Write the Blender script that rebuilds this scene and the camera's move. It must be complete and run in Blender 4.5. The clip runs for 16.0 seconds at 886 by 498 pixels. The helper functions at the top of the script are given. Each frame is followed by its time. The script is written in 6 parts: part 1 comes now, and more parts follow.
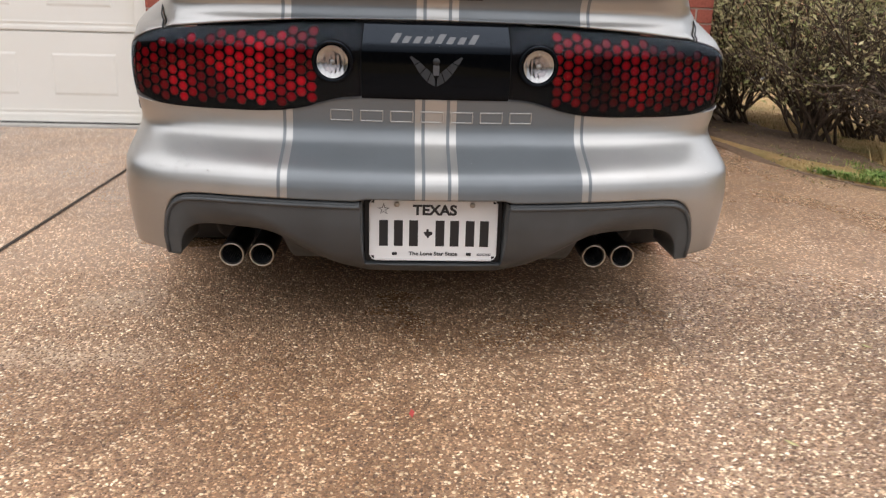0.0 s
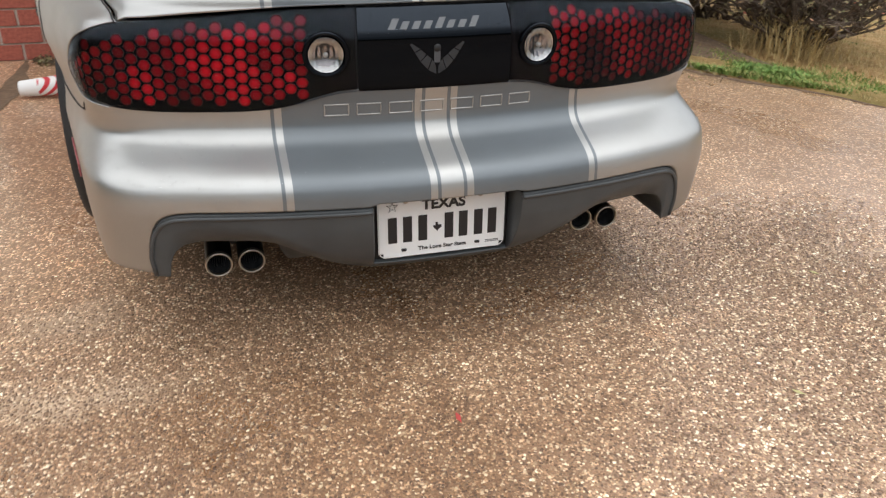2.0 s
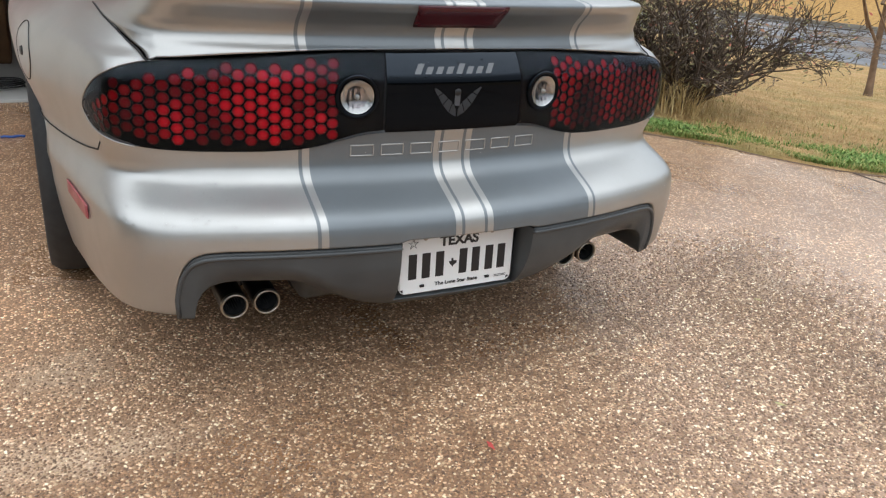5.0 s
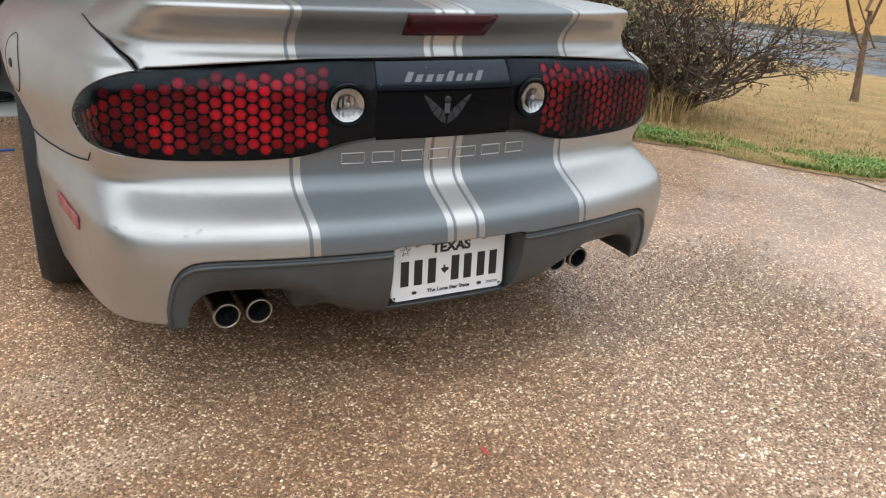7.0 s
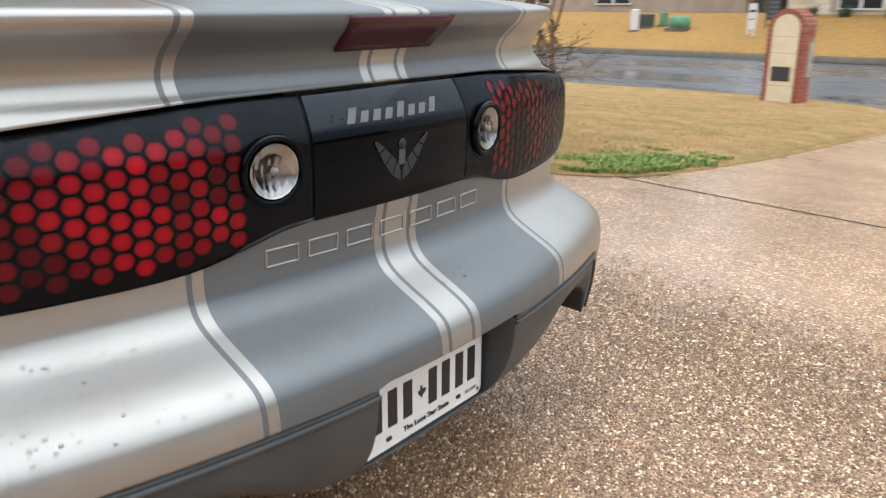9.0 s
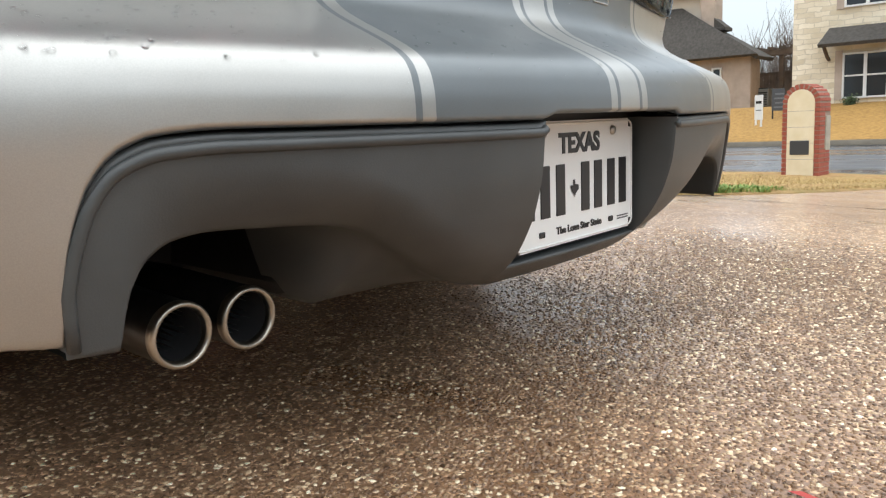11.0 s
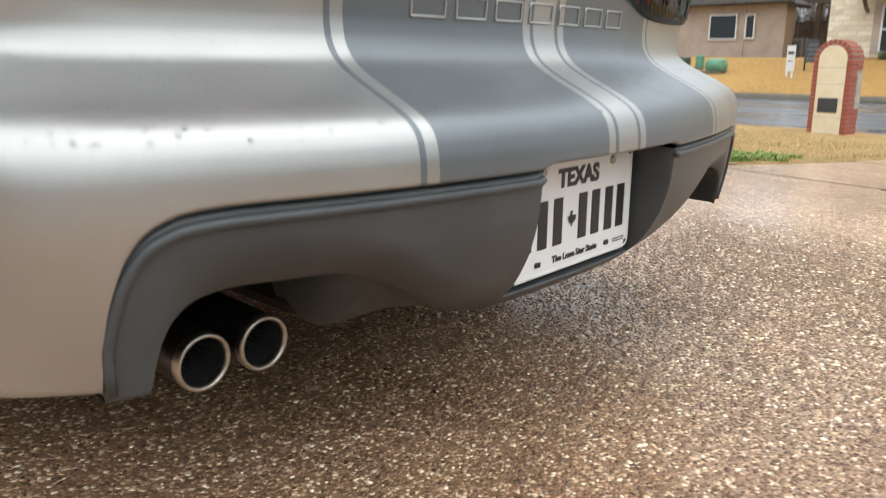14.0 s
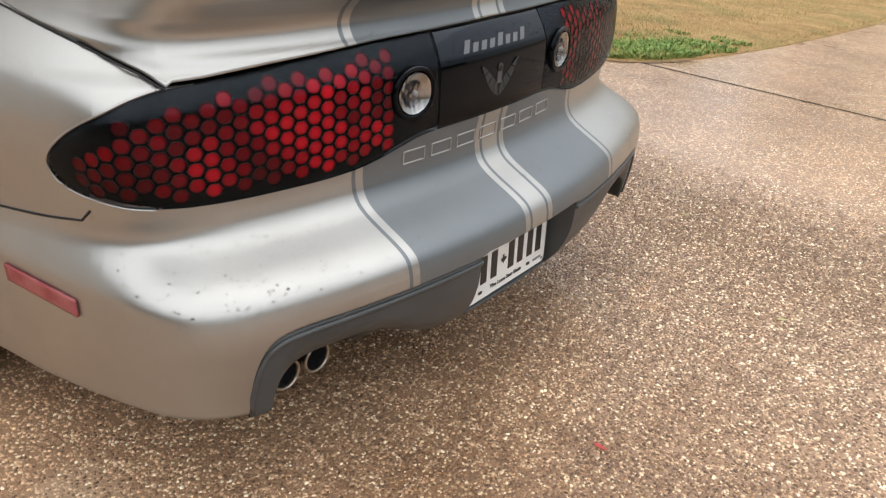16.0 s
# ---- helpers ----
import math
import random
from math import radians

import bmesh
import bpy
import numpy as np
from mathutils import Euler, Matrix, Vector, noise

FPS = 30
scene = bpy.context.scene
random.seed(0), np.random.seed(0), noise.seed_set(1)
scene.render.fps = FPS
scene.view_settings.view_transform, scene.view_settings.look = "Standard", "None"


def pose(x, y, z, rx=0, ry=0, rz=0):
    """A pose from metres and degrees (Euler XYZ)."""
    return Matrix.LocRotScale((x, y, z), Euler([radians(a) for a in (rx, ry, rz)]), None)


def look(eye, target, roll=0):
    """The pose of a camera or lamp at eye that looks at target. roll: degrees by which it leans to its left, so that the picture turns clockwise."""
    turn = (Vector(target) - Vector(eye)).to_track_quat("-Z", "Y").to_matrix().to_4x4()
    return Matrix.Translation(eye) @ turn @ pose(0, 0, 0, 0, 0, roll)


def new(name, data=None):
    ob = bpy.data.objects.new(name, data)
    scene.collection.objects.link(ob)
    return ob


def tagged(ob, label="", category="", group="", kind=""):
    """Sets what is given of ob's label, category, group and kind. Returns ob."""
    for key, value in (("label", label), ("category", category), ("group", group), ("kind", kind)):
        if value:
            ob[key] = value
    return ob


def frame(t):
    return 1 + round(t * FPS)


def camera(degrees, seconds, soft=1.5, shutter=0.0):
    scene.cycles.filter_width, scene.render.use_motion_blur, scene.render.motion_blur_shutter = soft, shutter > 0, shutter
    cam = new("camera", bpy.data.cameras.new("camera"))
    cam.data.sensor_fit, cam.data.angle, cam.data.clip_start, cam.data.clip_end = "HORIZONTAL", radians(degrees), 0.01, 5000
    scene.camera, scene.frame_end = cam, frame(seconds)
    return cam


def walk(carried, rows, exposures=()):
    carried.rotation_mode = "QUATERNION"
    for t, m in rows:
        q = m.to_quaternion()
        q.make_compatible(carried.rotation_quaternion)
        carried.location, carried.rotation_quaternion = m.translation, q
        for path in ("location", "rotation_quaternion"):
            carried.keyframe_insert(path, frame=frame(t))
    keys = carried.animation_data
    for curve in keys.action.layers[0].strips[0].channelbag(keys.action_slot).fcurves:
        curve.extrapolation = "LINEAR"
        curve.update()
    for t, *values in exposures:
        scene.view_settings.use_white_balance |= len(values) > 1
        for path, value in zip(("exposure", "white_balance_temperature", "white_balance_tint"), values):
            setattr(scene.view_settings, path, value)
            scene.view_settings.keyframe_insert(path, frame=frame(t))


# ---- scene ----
SLOPE = Matrix.Rotation(radians(2.46), 4, "X")   # the drive rises towards the garage
cam = camera(58.9, 16.0, soft=1.25, shutter=0.4)
PATH = [
    (0, (-0.082, -1.776, 0.848), (0.031, 0.124, 0.234), 1.7),
    (0.5, (-0.143, -1.854, 1.084), (0.022, -0.035, 0.268), 4.2),
    (1, (-0.259, -1.825, 1.100), (-0.033, -0.036, 0.234), 3.5),
    (1.5, (-0.369, -1.718, 1.082), (-0.001, 0.033, 0.190), 3.0),
    (2, (-0.483, -1.553, 1.087), (0.046, 0.146, 0.174), 1.2),
    (2.5, (-0.588, -1.498, 1.088), (0.087, 0.156, 0.187), 2.7),
    (3, (-0.747, -1.468, 1.073), (0.085, 0.130, 0.206), 4.7),
    (3.5, (-0.831, -1.450, 1.076), (0.024, 0.146, 0.226), 6.1),
    (4, (-0.863, -1.461, 1.072), (-0.006, 0.150, 0.254), 5.5),
    (4.5, (-0.866, -1.477, 1.073), (0.010, 0.138, 0.282), 4.8),
    (5, (-0.850, -1.492, 1.061), (0.026, 0.131, 0.288), 4.4),
    (7.5, (-0.855, -1.498, 1.050), (0.064, 0.120, 0.316), 3.5),
    (8, (-0.879, -1.386, 1.018), (0.184, 0.163, 0.332), 3.6),
    (8.5, (-0.854, -1.055, 0.982), (0.392, 0.355, 0.305), 1.9),
    (9, (-0.886, -0.704, 0.938), (0.610, 0.456, 0.292), 2.1),
    (9.5, (-0.904, -0.520, 0.652), (0.740, 0.466, 0.081), -0.1),
    (10, (-0.888, -0.489, 0.446), (0.661, 0.701, 0.017), -1.2),
    (12.5, (-0.893, -0.487, 0.404), (0.644, 0.752, 0.084), -0.3),
    (13, (-0.894, -0.492, 0.401), (0.640, 0.751, 0.081), -0.7),
    (13.5, (-0.896, -0.492, 0.402), (0.631, 0.752, 0.057), -0.1),
    (14, (-0.915, -0.529, 0.542), (0.561, 0.714, 0.017), 2.1),
    (14.5, (-1.000, -0.638, 0.805), (0.427, 0.507, -0.004), 2.7),
    (15, (-1.106, -0.727, 1.025), (0.285, 0.368, 0.095), 2.8),
    (15.5, (-1.187, -0.787, 1.095), (0.193, 0.310, 0.151), 1.5),
    (16, (-1.243, -0.772, 1.109), (0.154, 0.296, 0.156), 3.8),
]
LIGHTING = [(0, 0.05, 6450, 14), (1, 0.03, 6450, 14), (2, 0.03, 6350, 10), (4, 0.04, 6050, 8), (7.5, 0.06, 6050, 8), (9, 0.1, 6200, 9), (10, 0.26, 6250, 7), (13.5, 0.26, 6250, 7), (15, 0.1, 6350, 9), (16, 0.02, 6450, 10)]
walk(cam, [(t, SLOPE @ look(eye, target, roll)) for t, eye, target, roll in PATH], LIGHTING)

# ---- world and light ----
world = bpy.data.worlds.new("overcast_sky")
scene.world = world
world.use_nodes = True
wn, wl = world.node_tree.nodes, world.node_tree.links
sky = wn.new("ShaderNodeTexSky")
sky.sky_type, sky.sun_disc = "NISHITA", False
sky.sun_elevation, sky.sun_rotation = radians(74), radians(100)
sky.air_density, sky.dust_density, sky.ozone_density = 1.0, 2.0, 1.0
veil = wn.new("ShaderNodeHueSaturation")
veil.inputs["Saturation"].default_value = 0.24
wl.new(sky.outputs["Color"], veil.inputs["Color"])
cloud = wn.new("ShaderNodeMix")
cloud.data_type = "RGBA"
cloud.inputs[0].default_value = 0.85
wl.new(veil.outputs["Color"], cloud.inputs[6])
# even cloud cover, brighter overhead than at the horizon
way = wn.new("ShaderNodeTexCoord")
split = wn.new("ShaderNodeSeparateXYZ")
cover = wn.new("ShaderNodeValToRGB")
cover.color_ramp.elements[0].position, cover.color_ramp.elements[0].color = 0.02, (1.08, 1.18, 1.26, 1)
low_cloud = cover.color_ramp.elements.new(0.20)
low_cloud.color = (1.24, 1.35, 1.44, 1)
cover.color_ramp.elements[2].position, cover.color_ramp.elements[2].color = 0.75, (3.65, 3.74, 3.80, 1)
wl.new(way.outputs["Generated"], split.inputs[0])
wl.new(split.outputs["Z"], cover.inputs["Fac"])
wl.new(cover.outputs["Color"], cloud.inputs[7])
wl.new(cloud.outputs[2], wn["Background"].inputs["Color"])
wn["Background"].inputs["Strength"].default_value = 0.45
sun_data = bpy.data.lights.new("sun", "SUN")
sun_data.energy, sun_data.angle, sun_data.color = 1.05, radians(110), (1.0, 0.97, 0.93)
sun = new("sun", sun_data)
sun.matrix_world = look((-1.5, -7.0, 19), (0, 0, 0))

# ---- materials ----
def material(name, colour=(0.5, 0.5, 0.5), rough=0.5, metal=0.0, coat=0.0):
    m = bpy.data.materials.new(name)
    m.use_nodes = True
    b = m.node_tree.nodes["Principled BSDF"]
    b.inputs["Base Color"].default_value = (*colour, 1)
    b.inputs["Roughness"].default_value = rough
    b.inputs["Metallic"].default_value = metal
    b.inputs["Coat Weight"].default_value = coat
    b.inputs["Coat Roughness"].default_value = 0.04
    return m


def node(m, kind, **inputs):
    n = m.node_tree.nodes.new(kind)
    for key, value in inputs.items():
        n.inputs[key.replace("_", " ")].default_value = value
    return n


def link(m, a, b):
    m.node_tree.links.new(a, b)


def bsdf(m):
    return m.node_tree.nodes["Principled BSDF"]


def coords(m, which="Object"):
    return m.node_tree.nodes.new("ShaderNodeTexCoord").outputs[which]


def ramp(m, stops, fac, mode="LINEAR"):
    n = m.node_tree.nodes.new("ShaderNodeValToRGB")
    n.color_ramp.interpolation = mode
    e = n.color_ramp.elements
    while len(e) < len(stops):
        e.new(0.5)
    for el, (p, c) in zip(e, stops):
        el.position, el.color = p, (*c, 1)
    link(m, fac, n.inputs["Fac"])
    return n.outputs["Color"]


def noise_tex(m, scale, detail=4.0, vec=None, rough=0.55):
    n = node(m, "ShaderNodeTexNoise", Scale=scale, Detail=detail, Roughness=rough)
    link(m, vec or coords(m), n.inputs["Vector"])
    return n.outputs["Fac"]


def bump(m, height, strength, distance, normal=None):
    n = node(m, "ShaderNodeBump", Strength=strength, Distance=distance)
    link(m, height, n.inputs["Height"])
    if normal:
        link(m, normal, n.inputs["Normal"])
    link(m, n.outputs["Normal"], bsdf(m).inputs["Normal"])
    return n.outputs["Normal"]


def mix(m, fac, a, b, blend="MIX"):
    n = m.node_tree.nodes.new("ShaderNodeMix")
    n.data_type, n.blend_type = "RGBA", blend
    for value, sock in ((fac, n.inputs[0]), (a, n.inputs[6]), (b, n.inputs[7])):
        if hasattr(value, "links"):
            link(m, value, sock)
        elif isinstance(value, (int, float)):
            sock.default_value = value
        else:
            sock.default_value = (*value, 1)
    return n.outputs[2]


def varied(name, a, b, scale, rough=0.7, bump_by=0.0, bump_scale=None, fine=None, metal=0.0):
    """Two colours mixed by coarse and fine noise, with fine relief."""
    m = material(name, a, rough, metal)
    c = ramp(m, [(0.32, a), (0.68, b)], noise_tex(m, scale, 6))
    if fine:
        f = noise_tex(m, fine, 3)
        c = mix(m, 0.5, c, ramp(m, [(0.3, tuple(v * 0.6 for v in a)), (0.7, tuple(min(1, v * 1.3) for v in b))], f))
    link(m, c, bsdf(m).inputs["Base Color"])
    if bump_by:
        bump(m, noise_tex(m, bump_scale or scale * 8, 5), 0.6, bump_by)
    return m


SILVER, DARK = (0.450, 0.446, 0.430), (0.160, 0.178, 0.190)
STRIPES = [(-0.363, DARK), (-0.352, SILVER), (-0.337, DARK), (-0.049, SILVER), (-0.034, DARK), (-0.025, SILVER),
           (0.025, DARK), (0.034, SILVER), (0.049, DARK), (0.337, SILVER), (0.352, DARK), (0.363, SILVER)]


def car_paint(name, striped):
    m = material(name, SILVER, 0.28, 0.88, 0.22)
    bsdf(m).inputs["Coat Roughness"].default_value = 0.24
    sep = m.node_tree.nodes.new("ShaderNodeSeparateXYZ")
    link(m, coords(m), sep.inputs[0])
    add = m.node_tree.nodes.new("ShaderNodeMath")
    add.operation = "ADD"
    link(m, sep.outputs["X"], add.inputs[0])
    add.inputs[1].default_value = 0.5
    c = ramp(m, [(0.0, SILVER)] + [(p + 0.5, k) for p, k in STRIPES], add.outputs[0], "CONSTANT")
    dust = ramp(m, [(0.35, (0.86, 0.84, 0.82)), (0.7, (1, 1, 1))], noise_tex(m, 5, 6))
    c = mix(m, 0.5, c if striped else SILVER, dust, "MULTIPLY")
    flake = ramp(m, [(0.3, (0.9, 0.9, 0.9)), (0.7, (1, 1, 1))], noise_tex(m, 900, 2))
    link(m, mix(m, 1.0, c, flake, "MULTIPLY"), bsdf(m).inputs["Base Color"])
    if striped:                                          # the stripes are plainer paint than the silver flake
        metal = ramp(m, [(0.0, (0.88, 0.88, 0.88))] + [(p + 0.5, (0.88, 0.88, 0.88) if k == SILVER else (0.45, 0.45, 0.45)) for p, k in STRIPES], add.outputs[0], "CONSTANT")
        link(m, metal, bsdf(m).inputs["Metallic"])
    r = ramp(m, [(0.3, (0.33, 0.33, 0.33)), (0.7, (0.41, 0.41, 0.41))], noise_tex(m, 14, 5))
    link(m, r, bsdf(m).inputs["Roughness"])
    return m


PAINT = car_paint("silver_paint_with_stripes", True)
SILVER_PAINT = car_paint("silver_paint", False)
TRIM = varied("dark_grey_trim", (0.046, 0.050, 0.052), (0.063, 0.068, 0.070), 9, 0.40, 0.0004, 600)
BLACK = material("black_plastic", (0.008, 0.008, 0.009), 0.5)
SEAM = material("seam_shadow", (0.01, 0.01, 0.011), 0.8)
JOINT = material("joint_dirt", (0.035, 0.024, 0.016), 0.95)


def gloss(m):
    """Blue sky sheen set by height: strong specular on the upper facet, weak below."""
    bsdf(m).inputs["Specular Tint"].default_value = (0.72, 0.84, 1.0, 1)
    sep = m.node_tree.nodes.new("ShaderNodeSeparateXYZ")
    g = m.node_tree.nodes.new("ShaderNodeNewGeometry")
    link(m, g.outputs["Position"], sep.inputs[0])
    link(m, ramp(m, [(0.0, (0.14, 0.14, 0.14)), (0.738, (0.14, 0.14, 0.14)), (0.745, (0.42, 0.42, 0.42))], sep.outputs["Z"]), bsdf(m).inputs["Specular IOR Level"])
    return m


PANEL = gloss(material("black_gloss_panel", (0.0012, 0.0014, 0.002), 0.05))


def smoked_lens():
    """Thin smoked plastic: it passes most light and mirrors the sky at a slant."""
    m = material("smoked_clear_lens", (0.002, 0.002, 0.003), 0.05)
    nodes = m.node_tree.nodes
    clear = nodes.new("ShaderNodeBsdfTransparent")
    clear.inputs["Color"].default_value = (0.93, 0.90, 0.91, 1)
    shine = nodes.new("ShaderNodeBsdfGlossy")
    shine.inputs["Color"].default_value = (0.40, 0.46, 0.54, 1)
    shine.inputs["Roughness"].default_value = 0.06
    fresnel = nodes.new("ShaderNodeFresnel")
    fresnel.inputs["IOR"].default_value = 1.40
    both = nodes.new("ShaderNodeMixShader")
    link(m, fresnel.outputs[0], both.inputs[0])
    link(m, clear.outputs[0], both.inputs[1])
    link(m, shine.outputs[0], both.inputs[2])
    link(m, both.outputs[0], nodes["Material Output"].inputs["Surface"])
    return m


SMOKED = smoked_lens()
WELL = material("black_lamp_well", (0.003, 0.003, 0.0035), 0.6)
bsdf(WELL).inputs["Specular IOR Level"].default_value = 0.05


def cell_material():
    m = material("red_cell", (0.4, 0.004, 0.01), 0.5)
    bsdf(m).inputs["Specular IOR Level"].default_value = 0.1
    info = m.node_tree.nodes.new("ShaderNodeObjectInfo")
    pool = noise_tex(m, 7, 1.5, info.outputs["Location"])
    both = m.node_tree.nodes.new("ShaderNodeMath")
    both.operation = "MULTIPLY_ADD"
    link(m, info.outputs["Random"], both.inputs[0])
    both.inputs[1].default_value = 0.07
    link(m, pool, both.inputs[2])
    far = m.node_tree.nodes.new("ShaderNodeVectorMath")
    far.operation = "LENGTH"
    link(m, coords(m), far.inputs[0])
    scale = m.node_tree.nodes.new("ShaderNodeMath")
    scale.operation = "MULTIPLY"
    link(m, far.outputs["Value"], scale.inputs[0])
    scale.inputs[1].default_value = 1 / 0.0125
    # bright centres and dark rims of the gleaming cells are painted in
    rim_fade = ramp(m, [(0.15, (1, 1, 1)), (0.72, (0.72, 0.7, 0.7)), (0.97, (0.22, 0.2, 0.2))], scale.outputs[0])
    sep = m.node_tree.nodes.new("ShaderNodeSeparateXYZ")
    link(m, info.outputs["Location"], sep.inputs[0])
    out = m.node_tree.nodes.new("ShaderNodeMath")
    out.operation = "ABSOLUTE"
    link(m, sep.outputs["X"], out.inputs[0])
    inner = m.node_tree.nodes.new("ShaderNodeMath")         # painted gleam: cells beside the reversing lamp are made brighter
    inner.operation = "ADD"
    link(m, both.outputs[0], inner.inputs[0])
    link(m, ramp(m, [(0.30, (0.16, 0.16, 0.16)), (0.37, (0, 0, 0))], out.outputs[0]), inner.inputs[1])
    # noise pools of caught light are put into the red
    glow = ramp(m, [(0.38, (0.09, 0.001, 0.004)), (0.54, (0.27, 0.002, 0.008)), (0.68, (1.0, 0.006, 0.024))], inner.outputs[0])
    faded = ramp(m, [(0.0, (1, 1, 1)), (0.2, (0.40, 0.33, 0.34))], sep.outputs["X"])     # right lamp painted dimmer, as it looks when seen at a slant
    depth = ramp(m, [(0.60, (1, 1, 1)), (0.72, (0.55, 0.5, 0.5))], out.outputs[0])     # falloff painted in: cells darken towards the lens tip
    link(m, mix(m, 1.0, mix(m, 1.0, glow, rim_fade, "MULTIPLY"), mix(m, 1.0, depth, faded, "MULTIPLY"), "MULTIPLY"), bsdf(m).inputs["Base Color"])
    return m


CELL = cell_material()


def clear_lamp():
    m = material("clear_lens", (0.02, 0.02, 0.02), 0.04)
    bsdf(m).inputs["Alpha"].default_value = 0.16
    return m


CLEAR = clear_lamp()
BOWL = material("lamp_bowl", (0.50, 0.495, 0.485), 0.20, 1.0)
BULB = material("lamp_bulb", (0.30, 0.29, 0.27), 0.2)
REFLECTOR = varied("red_reflector", (0.26, 0.040, 0.046), (0.38, 0.11, 0.115), 30, 0.35)
BRAKE = material("red_brake_lens", (0.050, 0.003, 0.008), 0.25)
EMBLEM = material("grey_emblem", (0.065, 0.068, 0.075), 0.4)
BADGE = material("silver_grey_lettering", (0.15, 0.156, 0.165), 0.4)
CHROME = varied("exhaust_steel", (0.36, 0.33, 0.28), (0.50, 0.46, 0.40), 40, 0.32, 0.0, None, None, 1.0)
SLEEVE = varied("dark_exhaust_steel", (0.038, 0.035, 0.033), (0.085, 0.078, 0.072), 30, 0.38, 0.0, None, None, 0.9)
SOOT = material("soot", (0.006, 0.006, 0.007), 0.9)
PLATE_WHITE = material("plate_white", (0.78, 0.78, 0.77), 0.35)
PLATE_BLACK = material("plate_black", (0.012, 0.012, 0.014), 0.4)
RUBBER = varied("tyre_rubber", (0.014, 0.014, 0.015), (0.024, 0.024, 0.024), 30, 0.75)
GLASS = material("tinted_glass", (0.01, 0.012, 0.013), 0.04, 0.0, 1.0)
ALLOY = material("alloy", (0.5, 0.5, 0.5), 0.3, 0.9)
WATER = material("rain_water", (0.9, 0.9, 0.9), 0.02)
bsdf(WATER).inputs["Transmission Weight"].default_value = 1.0
bsdf(WATER).inputs["IOR"].default_value = 1.30


# ---- mesh helpers ----
def mesh_object(name, verts, faces, mat, parent=None, smooth=True, label=""):
    me = bpy.data.meshes.new(name)
    me.from_pydata([tuple(v) for v in verts], [], faces)
    me.materials.append(mat)
    me.polygons.foreach_set("use_smooth", [smooth] * len(me.polygons))
    me.update()
    ob = new(name, me)
    ob.parent = parent
    return tagged(ob, label=label)


def grid_faces(nr, nc, closed=False):
    f = []
    for r in range(nr - 1):
        for c in range(nc if closed else nc - 1):
            d = (c + 1) % nc
            f.append((r * nc + c, r * nc + d, (r + 1) * nc + d, (r + 1) * nc + c))
    return f


def sheet(name, rows, mat, parent=None, smooth=True, label="", thick=0.0, closed=False):
    """A surface through rows of points; thick gives it a back and edges."""
    nr, nc = len(rows), len(rows[0])
    ob = mesh_object(name, [p for r in rows for p in r], grid_faces(nr, nc, closed), mat, parent, smooth, label)
    if thick:
        s = ob.modifiers.new("thickness", "SOLIDIFY")
        s.thickness, s.offset = thick, -1
    return ob


def part(name, bm, mat, parent=None, label="", smooth=False):
    me = bpy.data.meshes.new(name)
    bm.to_mesh(me)
    bm.free()
    me.materials.append(mat)
    me.polygons.foreach_set("use_smooth", [smooth] * len(me.polygons))
    ob = new(name, me)
    ob.parent = parent
    return tagged(ob, label=label)


def add_box(bm, x0, y0, z0, x1, y1, z1, bevel=0.0, turn=None):
    r = bmesh.ops.create_cube(bm, size=1, matrix=Matrix.LocRotScale(((x0 + x1) / 2, (y0 + y1) / 2, (z0 + z1) / 2), None, (x1 - x0, y1 - y0, z1 - z0)))
    if bevel:
        edges = list({e for v in r["verts"] for e in v.link_edges})
        r = bmesh.ops.bevel(bm, geom=edges, offset=bevel, segments=2, affect="EDGES", profile=0.5)
    if turn is not None:
        bmesh.ops.transform(bm, matrix=turn, verts=list({v for v in r["verts"]}))
    return bm


def box(name, x0, y0, z0, x1, y1, z1, mat, parent=None, bevel=0.0, label="", turn=None):
    return part(name, add_box(bmesh.new(), x0, y0, z0, x1, y1, z1, bevel, turn), mat, parent, label)


def tube(name, pts, radius, mat, parent=None, sides=6, label="", cap=True):
    """A round bar along points; radius is a number or one for each point."""
    pts = [Vector(p) for p in pts]
    rows = []
    side = None
    for i, p in enumerate(pts):
        d = (pts[min(i + 1, len(pts) - 1)] - pts[max(i - 1, 0)]).normalized()
        if side is None:
            side = d.orthogonal().normalized()
        side = (side - d * side.dot(d)).normalized()
        up = d.cross(side)
        r = radius[i] if isinstance(radius, (list, tuple)) else radius
        rows.append([p + r * (math.cos(a) * side + math.sin(a) * up) for a in (k * math.tau / sides for k in range(sides))])
    faces = grid_faces(len(rows), sides, True)
    if cap:
        faces += [tuple(range(sides))[::-1], tuple((len(rows) - 1) * sides + k for k in range(sides))]
    return mesh_object(name, [p for r in rows for p in r], faces, mat, parent, True, label)


def spun(name, profile, m, mat, parent=None, sides=40, label="", smooth=True):
    """A profile of (radius, height) turned round the z axis of m."""
    rows = [[m @ Vector((r * math.cos(a), r * math.sin(a), h)) for a in (k * math.tau / sides for k in range(sides))] for r, h in profile]
    return mesh_object(name, [p for r in rows for p in r], grid_faces(len(rows), sides, True), mat, parent, smooth, label)


